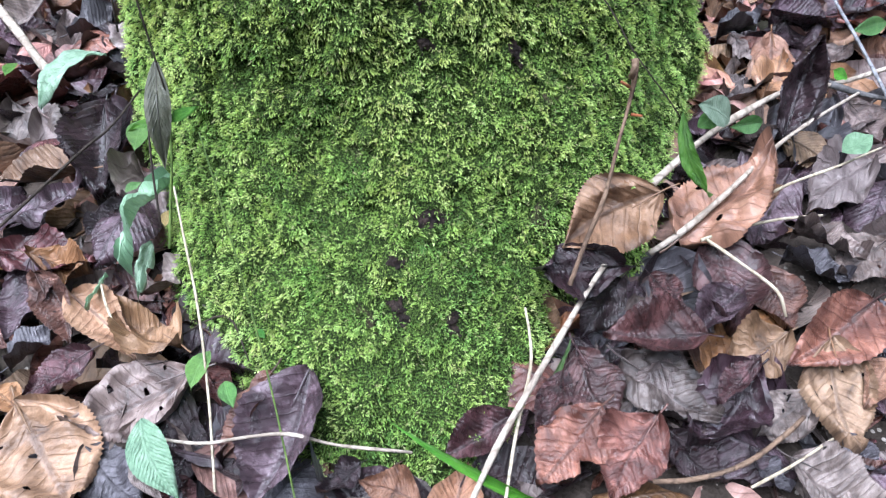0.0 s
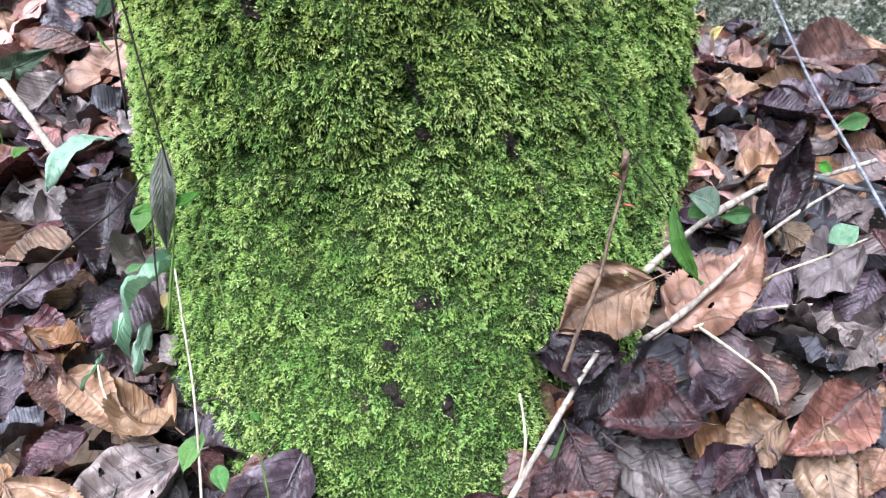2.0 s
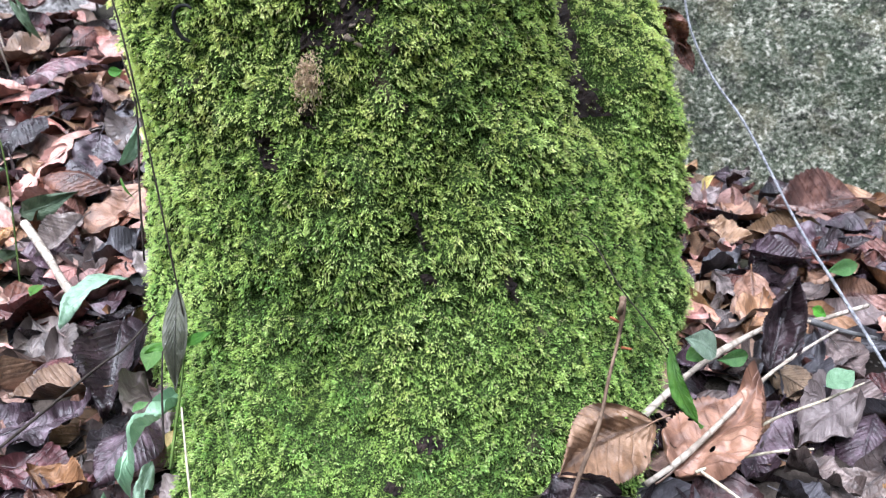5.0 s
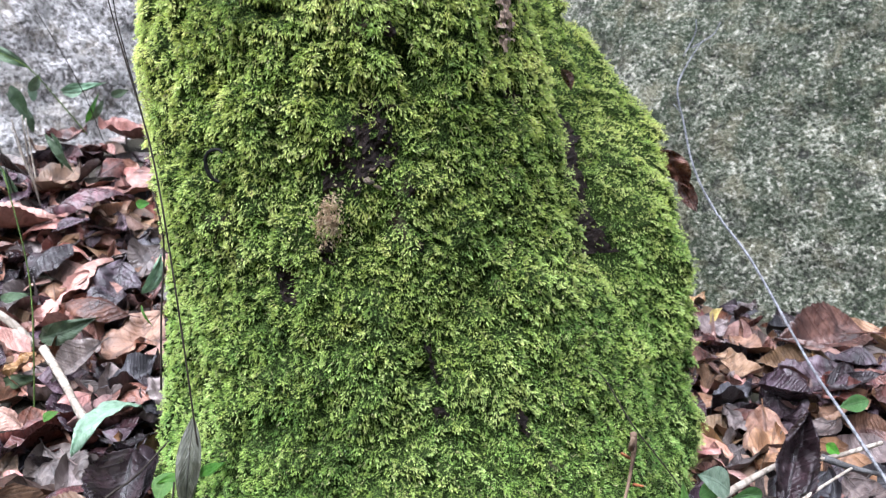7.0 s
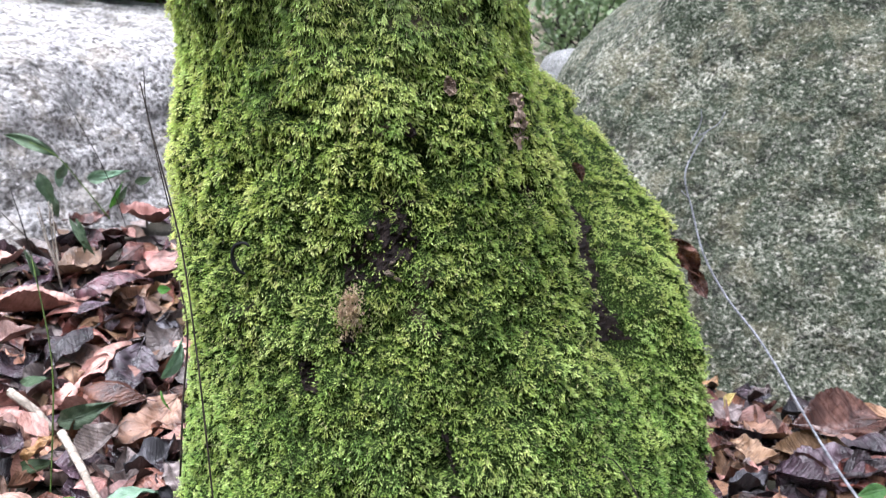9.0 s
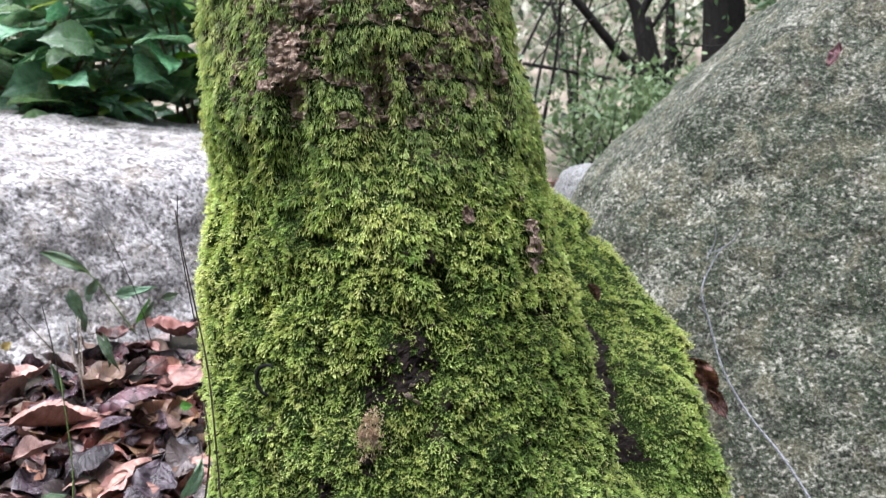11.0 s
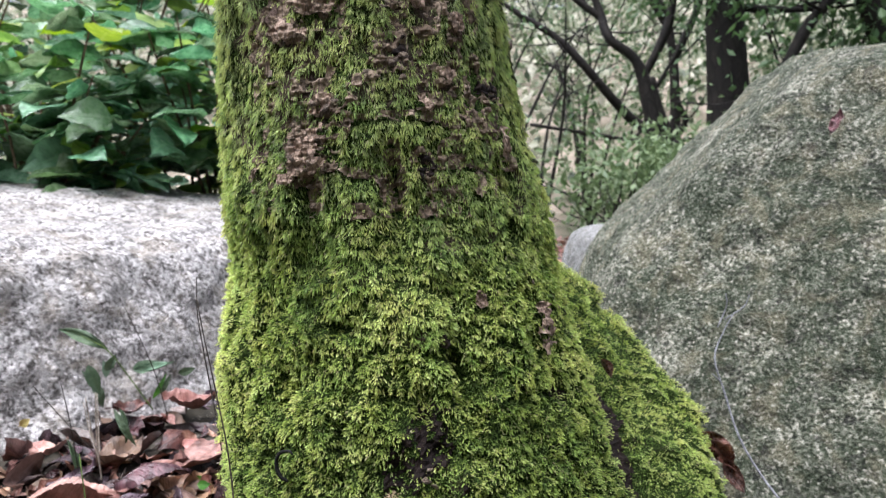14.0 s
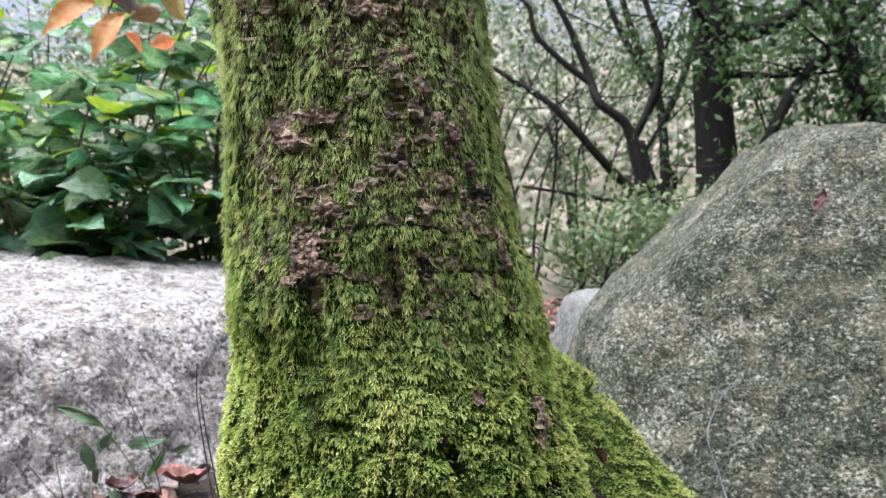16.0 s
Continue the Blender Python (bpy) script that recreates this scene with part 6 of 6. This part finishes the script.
# ---- leaf litter ----
def litter():
    rng = np.random.default_rng(42)
    tones = ["tan", "brown", "purple", "dark", "russet", "grey", "pale", "salmon", "wine"]
    odds = np.array([0.15, 0.20, 0.15, 0.15, 0.12, 0.07, 0.04, 0.04, 0.08])
    odds /= odds.sum()
    pile = np.array([0.18, 0.07, 0.15, 0.07, 0.18, 0.02, 0.06, 0.19, 0.08])
    shapes = ["flat", "folded", "cupped", "arched", "crumpled", "eaten", "broad", "narrow"]
    # single leaves on the stretch of floor beside the tree
    made = 0
    while made < 90:
        x, y = rng.uniform(-0.72, 0.85), rng.uniform(0.2, 1.35)
        if in_the_way(x, y, 0.02) or (abs(x) < 0.46 and y < 0.64):
            continue
        size = rng.uniform(0.055, 0.10)
        z = float(ground_z(x, y)) + rng.uniform(0.002, 0.016)
        a = rng.uniform(0, 2 * np.pi)
        rise = rng.normal(0, 0.16) * size
        ob = leaf((x, y, z + max(0, -rise)), (x + size * math.cos(a), y + size * math.sin(a), z + max(0, -rise) + rise), tones[rng.choice(9, p=pile)], shapes[rng.integers(8)], rng.normal(0, 16), rng.uniform(0.85, 1.1), int(rng.integers(3)))
        made += 1
    # the rest as one carpet
    vs, fs, uvs, ids, at = [], [], [], [], 0
    made = 0
    blanks = [leaf_arrays(70 + k, rows=10, cols=2, **{a: b for a, b in SHAPES[shapes[k % 8]].items() if a not in ("cols", "holes", "rows")}) for k in range(16)]
    while made < 3450:
        if made >= 3150:
            x, y = rng.uniform(-0.95, -0.25), rng.uniform(0.85, 1.45)
        elif made >= 3000:
            x, y = rng.uniform(0.3, 0.75), rng.uniform(4.6, 8.0)
        elif made < 2400:
            x, y = rng.normal(0, 0.62), rng.normal(0.8, 0.55)
        else:
            x, y = rng.normal(0, 2.2), rng.normal(2.0, 2.6)
        if y < 4 and in_the_way(x, y, -0.02):
            continue
        v, f, uv = blanks[rng.integers(16)]
        size = rng.uniform(0.05, 0.11)
        low = abs(x) < 0.42 and y < 0.57
        z = float(ground_z(x, y)) + (rng.uniform(-0.016, 0.0) if low else rng.uniform(-0.014, 0.014))
        tilt = 13 if low else 21
        m = np.array(pose(x, y, z, rng.normal(0, tilt), rng.normal(0, tilt), rng.uniform(0, 360)))
        vs.append((v - [0.5, 0, 0]) * size @ m[:3, :3].T + m[:3, 3])
        fs.append(f + at)
        uvs.append(uv)
        warm = y > 0.64 and abs(x) > 0.2
        ids.append(np.full(len(f), 7 if 3000 <= made < 3220 else rng.choice(9, p=pile if warm else odds)))
        at += len(v)
        made += 1
    me = make_mesh("leaf_litter", np.vstack(vs), [np.vstack(fs)], [LEAF[t] for t in tones], uvs=np.vstack(uvs), index=np.concatenate(ids))
    thing("leaf_litter", me, "carpet of damp brown and purple fallen leaves", "leaf litter", kind="stuff")


litter()


# ---- shrub behind the pale boulder ----
def shrub(centre, spread, count, label, seed, size=(0.12, 0.22)):
    rng = np.random.default_rng(seed)
    cx, cy = centre
    cz = float(ground_z(cx, cy))
    root = tagged(new("shrub"), label, "shrub", "shrubs behind the boulders")
    root.location = (cx, cy, cz)
    ends = []
    for k in range(11):
        tip = np.array([rng.uniform(-1, 1) * spread[0], rng.uniform(-1, 1) * spread[1], rng.uniform(0.45, 1.0) * spread[2]])
        foot = np.array([rng.normal(0, 0.10), rng.normal(0, 0.08), -0.03])
        pts = [foot, foot * 0.4 + tip * np.array([0.3, 0.3, 0.45]), tip * np.array([0.7, 0.7, 0.8]), tip]
        v, q, t = tube(pts, [0.009, 0.006, 0.003], 6, 0.2, k)
        part("stem", make_mesh("stem", v, [q, t], [BROWN_STICK]), root)
        ends.append(pts)
    for k in range(count):
        pts = ends[rng.integers(len(ends))]
        s = rng.uniform(0.12, 1.0) ** 0.8 * 2.999
        i = int(s)
        p = pts[i] + (pts[i + 1] - pts[i]) * (s - i) if i < 3 else pts[3]
        p = p + rng.normal(0, 1, 3) * np.array([0.16, 0.12, 0.10])
        p[2] = max(p[2], 0.08)
        a = rng.uniform(0, 2 * np.pi) if rng.random() < 0.4 else rng.normal(-np.pi / 2, 0.9)
        ln = rng.uniform(*size)
        drop = rng.uniform(-0.10, 0.42)
        ob = part("leaf", leaf_mesh("broad_green", "lime" if rng.random() < 0.16 else "shrub", int(rng.integers(4))), root)
        ob.matrix_basis = aim(p, p + ln * np.array([math.cos(a), math.sin(a), -drop]) / math.hypot(1, drop), rng.normal(0, 22))
    return root


SHAPES["broad_green"] = dict(ratio=0.72, fold=0.08, curl=-0.14, wave=0.05, tooth=0.03, tip=0.66, rows=11, cols=3)
shrub((-1.75, 2.85), (0.55, 0.25, 1.25), 290, "leafy green shrub with broad pointed leaves", 1)
shrub((-2.4, 3.1), (0.5, 0.3, 1.5), 230, "leafy green shrub with broad pointed leaves", 2)
shrub((-1.2, 3.1), (0.5, 0.3, 1.35), 290, "leafy green shrub with broad pointed leaves", 3)
shrub((-1.9, 3.7), (0.9, 0.3, 2.1), 290, "tall leafy green shrub", 5)
shrub((-2.5, 4.2), (1.3, 0.3, 2.7), 290, "tall leafy green shrub", 6)
shrub((-1.5, 4.6), (1.0, 0.3, 2.9), 290, "tall leafy green shrub", 7)


# ---- far trees ----
def leaf_cloud(rng, centres, per, spread, size):
    """Many small folded leaves in clumps about the centres: verts, quads."""
    c = np.repeat(np.asarray(centres), per, 0)
    n = len(c)
    p = c + rng.normal(0, 1, (n, 3)) * spread
    d = rng.normal(0, 1, (n, 3))
    d[:, 2] -= 0.4
    d /= np.linalg.norm(d, axis=1, keepdims=True)
    s = np.cross(d, rng.normal(0, 1, (n, 3)) * 0.6 + [0, 0, 1])
    s /= np.linalg.norm(s, axis=1, keepdims=True) + 1e-9
    nrm = np.cross(d, s)
    L = rng.uniform(0.6, 1.3, (n, 1)) * size
    v = np.stack([p, p + d * L * 0.45 + s * L * 0.27 + nrm * L * 0.07, p + d * L, p + d * L * 0.45 - s * L * 0.27 + nrm * L * 0.07], 1).reshape(-1, 3)
    k = np.arange(n)[:, None] * 4
    return v, np.concatenate([k + [0, 1, 2], k + [0, 2, 3]])


def foliage_material(name, shades, through=0.35, spread=0.25):
    m = Nodes(name)
    rnd = m.random()
    n = m.noise(m.coords(), 0.9, 4)
    col = m.ramp(m.math("ADD", m.math("MULTIPLY", rnd, 0.2), m.math("MULTIPLY", n, 0.8)), [(0.5 - spread, shades[0]), (0.5, shades[1]), (0.5 + spread, shades[2])])
    m.set(Base_Color=col, Roughness=0.5)
    back = m.node("BsdfTranslucent", Color=col)
    mixer = m.node("MixShader", Fac=through)
    m.t.links.new(m.b.outputs[0], mixer.inputs[1])
    m.t.links.new(back.outputs[0], mixer.inputs[2])
    m.t.links.new(mixer.outputs[0], m.t.nodes["Material Output"].inputs["Surface"])
    return m.mat


FOLIAGE = foliage_material("tree_foliage", [(0.04, 0.085, 0.03), (0.065, 0.125, 0.04), (0.11, 0.18, 0.06)])
BUSH_FOLIAGE = foliage_material("bush_foliage", [(0.06, 0.10, 0.04), (0.13, 0.19, 0.08), (0.24, 0.30, 0.14)])
# Pale leaf tones stand in for haze over the far hillside.
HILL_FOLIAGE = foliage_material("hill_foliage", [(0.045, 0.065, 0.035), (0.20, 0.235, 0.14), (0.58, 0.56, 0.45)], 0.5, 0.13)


v, t = leaf_cloud(np.random.default_rng(77), [p + np.random.default_rng(i).normal(0, 0.25, 3) for i, p in enumerate(TREE_TOP * 5)], 16, 0.22, 0.09)
tree_part("crown", make_mesh("crown", v, [t], [FOLIAGE], smooth=False), "sparse green foliage", "stuff")


def wood(points, radii, seed):
    return tube(points, radii, 9, 0.12, seed, 5)


def far_tree(limbs, label, clumps, per, spread, size, seed, mat=None, twigs=6):
    """A tree from limbs given as (points, radii); leaves hang round the outer ends."""
    rng = np.random.default_rng(seed)
    root = tagged(new("tree"), label, "tree", "trees behind the boulders")
    foot = np.array(limbs[0][0][0])
    root.location = Vector(foot)
    ends = []
    for k, (pts, radii) in enumerate(limbs):
        pts = [np.array(p) - foot for p in pts]
        v, q, t = wood(pts, radii, seed + k)
        part("trunk" if k == 0 else "limb", make_mesh("limb", v, [q, t], [FAR_BARK]), root)
        ends.append(pts[-1])
        for j in range(twigs):
            n = rng.integers(len(pts) // 2, len(pts))
            a, b = pts[n - 1], pts[n]
            s = a + (b - a) * rng.uniform(0.1, 1)
            e = s + rng.normal(0, 1, 3) * [0.5, 0.4, 0.35] + [0, 0, 0.2]
            v, q, t = tube([s, (s + e) / 2 + rng.normal(0, 0.06, 3), e], [radii[-1] * 0.6, radii[-1] * 0.3, 0.003], 5, 0.1, j)
            part("twig", make_mesh("twig", v, [q, t], [FAR_BARK]), root)
            ends.append(e)
    if clumps:
        cs = [ends[rng.integers(len(ends))] + rng.normal(0, 1, 3) * [0.55, 0.55, 0.4] for _ in range(clumps)]
        v, t = leaf_cloud(rng, cs, per, spread, size)
        part("crown", make_mesh("crown", v, [t], [mat or FOLIAGE], smooth=False), root)
    return root


far_tree([([(2.168, 8.000, 0.198), (2.119, 8.000, 1.195), (2.081, 8.000, 1.690), (2.054, 8.000, 2.182), (2.071, 8.000, 2.562), (2.012, 8.000, 3.105), (1.934, 8.000, 4.394)], [0.26, 0.215, 0.195, 0.18, 0.19, 0.15, 0.08]), ([(2.072, 8.000, 2.454), (2.494, 8.100, 2.495), (2.931, 8.200, 2.703), (3.343, 8.300, 3.164)], [0.11, 0.09, 0.06, 0.03]), ([(2.072, 8.000, 2.454), (1.787, 8.000, 3.002), (1.325, 8.200, 3.957)], [0.09, 0.06, 0.03])],
         'thick dark upright tree with a side limb', 50, 55, 0.22, 0.09, 3)
far_tree([([(1.445, 8.000, 0.197), (1.437, 8.000, 0.588), (1.423, 8.000, 0.922), (1.366, 8.000, 1.211), (1.238, 8.000, 1.589), (0.978, 8.000, 1.802), (0.895, 8.100, 2.074), (0.703, 8.100, 2.539), (0.529, 8.100, 2.893), (0.372, 8.100, 3.284)], [0.1, 0.1, 0.09, 0.075, 0.05, 0.045, 0.04, 0.034, 0.028, 0.02]), ([(1.423, 8.000, 0.922), (1.242, 8.000, 1.001), (0.980, 7.900, 1.252), (0.718, 7.800, 1.534), (0.474, 7.800, 1.781), (0.143, 7.800, 1.991), (-0.075, 7.800, 2.135)], [0.06, 0.05, 0.045, 0.042, 0.036, 0.028, 0.018]), ([(1.367, 8.000, 1.200), (1.338, 8.100, 1.431), (1.490, 8.100, 1.764), (1.576, 8.100, 2.041), (1.584, 8.100, 2.396), (1.450, 8.200, 2.844), (1.386, 8.200, 3.180)], [0.05, 0.045, 0.045, 0.042, 0.036, 0.03, 0.02]), ([(0.934, 8.100, 1.995), (0.660, 8.100, 2.200), (0.362, 8.100, 2.501), (0.277, 8.100, 2.798), (-0.021, 8.100, 2.960)], [0.036, 0.034, 0.028, 0.022, 0.014]), ([(1.737, 7.900, 0.204), (1.652, 7.900, 0.589), (1.578, 8.000, 0.811), (1.449, 8.000, 1.144), (1.392, 8.000, 1.421)], [0.1, 0.09, 0.075, 0.06, 0.04]), ([(1.616, 8.000, 0.866), (1.724, 8.000, 1.004), (1.640, 8.000, 1.198)], [0.04, 0.035, 0.02]), ([(1.677, 7.900, 0.798), (1.298, 7.900, 0.810), (0.796, 7.800, 0.887), (0.222, 7.700, 0.974)], [0.024, 0.022, 0.02, 0.016]), ([(1.193, 7.900, 0.203), (1.010, 7.800, 0.231), (0.654, 7.700, 0.297), (0.347, 7.700, 0.389)], [0.024, 0.022, 0.02, 0.014])],
         'slender forked dark tree with long bent limbs', 26, 50, 0.16, 0.07, 4, None, 5)
far_tree([([(3.894, 8.000, 0.965), (3.652, 8.000, 1.509), (3.443, 8.000, 1.933), (3.310, 8.000, 2.345), (3.229, 8.000, 2.755), (3.167, 8.000, 3.291)], [0.15, 0.13, 0.11, 0.1, 0.08, 0.05]), ([(2.445, 7.800, 1.180), (2.572, 7.800, 1.473), (2.825, 7.900, 1.910), (3.109, 7.900, 2.227), (3.298, 7.900, 2.436), (3.597, 8.000, 2.721), (3.852, 8.000, 3.008)], [0.06, 0.056, 0.054, 0.052, 0.045, 0.04, 0.03]), ([(3.109, 7.900, 2.227), (2.922, 8.000, 2.114), (2.743, 8.100, 2.080)], [0.03, 0.025, 0.012])],
         'dark leaning tree with a crossing limb', 60, 55, 0.22, 0.10, 6)
far_tree([([(2.059, 10.000, 0.072), (1.975, 10.000, 1.939), (1.627, 10.000, 2.901), (1.419, 10.000, 3.586)], [0.07, 0.055, 0.045, 0.03]), ([(1.904, 10.000, 2.214), (1.491, 10.000, 2.904), (1.215, 10.000, 3.591)], [0.05, 0.04, 0.02]), ([(1.989, 10.000, 1.801), (2.274, 10.000, 2.482), (2.337, 10.000, 3.024), (2.430, 10.000, 3.698)], [0.05, 0.04, 0.035, 0.02])],
         'thin pale grey tree behind', 20, 40, 0.2, 0.08, 8, None, 9)


def thicket(foot, height, count, label, seed, leaves=0, mat=None):
    """A bush of thin bare stems that fork into finer twigs."""
    rng = np.random.default_rng(seed)
    root = tagged(new("bush"), label, "bush", "bare bushes in the middle distance")
    root.location = (foot[0], foot[1], float(ground_z(foot[0], foot[1])) - 0.05)
    tips = []
    for k in range(count):
        a, lean = rng.uniform(0, 2 * np.pi), rng.uniform(0.1, 0.7)
        end = np.array([math.cos(a) * lean, math.sin(a) * lean * 0.5, 1.0]) * height * rng.uniform(0.6, 1.1)
        mid = end * np.array([0.35, 0.35, 0.55]) + rng.normal(0, 0.08, 3)
        pieces = [tube([(0, 0, 0), mid, end], [0.022, 0.014, 0.005], 6, 0.2, k)]
        for _ in range(5):
            s0 = mid + (end - mid) * rng.uniform(0, 0.9)
            e0 = s0 + np.array([rng.normal(0, 0.4), rng.normal(0, 0.25), rng.uniform(0.1, 0.6)])
            pieces.append(tube([s0, (s0 + e0) / 2 + rng.normal(0, 0.05, 3), e0], [0.008, 0.005, 0.002], 5, 0.1, k))
            tips.append(e0)
        v, q, t = merge(pieces)
        part("stem", make_mesh("stem", v, [q, t], [FAR_BARK]), root)
    if leaves:
        v, t = leaf_cloud(rng, tips, leaves, 0.14, 0.07)
        tagged(part("foliage", make_mesh("foliage", v, [t], [mat or FOLIAGE], smooth=False), root), kind="stuff")
    return root


thicket((0.3, 7.6), 2.3, 3, "bare twiggy bush with thin grey stems", 21)
thicket((1.0, 9.8), 3.0, 8, "bare twiggy bush with few leaves", 22, 8)
thicket((3.2, 8.6), 2.9, 7, "twiggy bush with green leaves", 23, 40)
thicket((-0.2, 8.9), 2.8, 6, "twiggy bush with sparse leaves", 24, 8)
thicket((4.6, 8.4), 3.0, 8, "tall dark leafy bush", 25, 70)
thicket((5.6, 8.8), 3.0, 8, "tall dark leafy bush", 30, 80)
thicket((0.85, 6.2), 0.5, 8, "low leafy bush behind the boulders", 26, 50, BUSH_FOLIAGE)
thicket((1.5, 7.0), 0.45, 8, "low leafy bush behind the boulders", 27, 50, BUSH_FOLIAGE)


def far_woods():
    rng = np.random.default_rng(9)
    cs = []
    while len(cs) < 1500:
        x, y = rng.uniform(-16, 22), rng.uniform(9.5, 34)
        z = float(ground_z(x, y)) + rng.uniform(0.0, 1.0) ** 1.5 * 3.2
        cs.append((x, y, z))
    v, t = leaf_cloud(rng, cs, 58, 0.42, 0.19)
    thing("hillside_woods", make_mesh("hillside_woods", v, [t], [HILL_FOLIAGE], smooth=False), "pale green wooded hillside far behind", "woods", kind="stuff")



def unseen_woods():
    """Unseen woods added at either side and behind the viewer, to block low sky light."""
    rng = np.random.default_rng(19)
    cs = []
    while len(cs) < 420:
        a, r = rng.uniform(196, 344), rng.uniform(5.5, 11)
        x, y = r * math.cos(radians(a)), r * math.sin(radians(a))
        cs.append((x, y, float(ground_z(x, y)) + rng.uniform(0.0, 5.5)))
    v, t = leaf_cloud(rng, cs, 46, 0.7, 0.34)
    thing("clearing_woods", make_mesh("clearing_woods", v, [t], [FOLIAGE], smooth=False), "dense green woods round the clearing", "woods", kind="stuff")


far_woods()
unseen_woods()
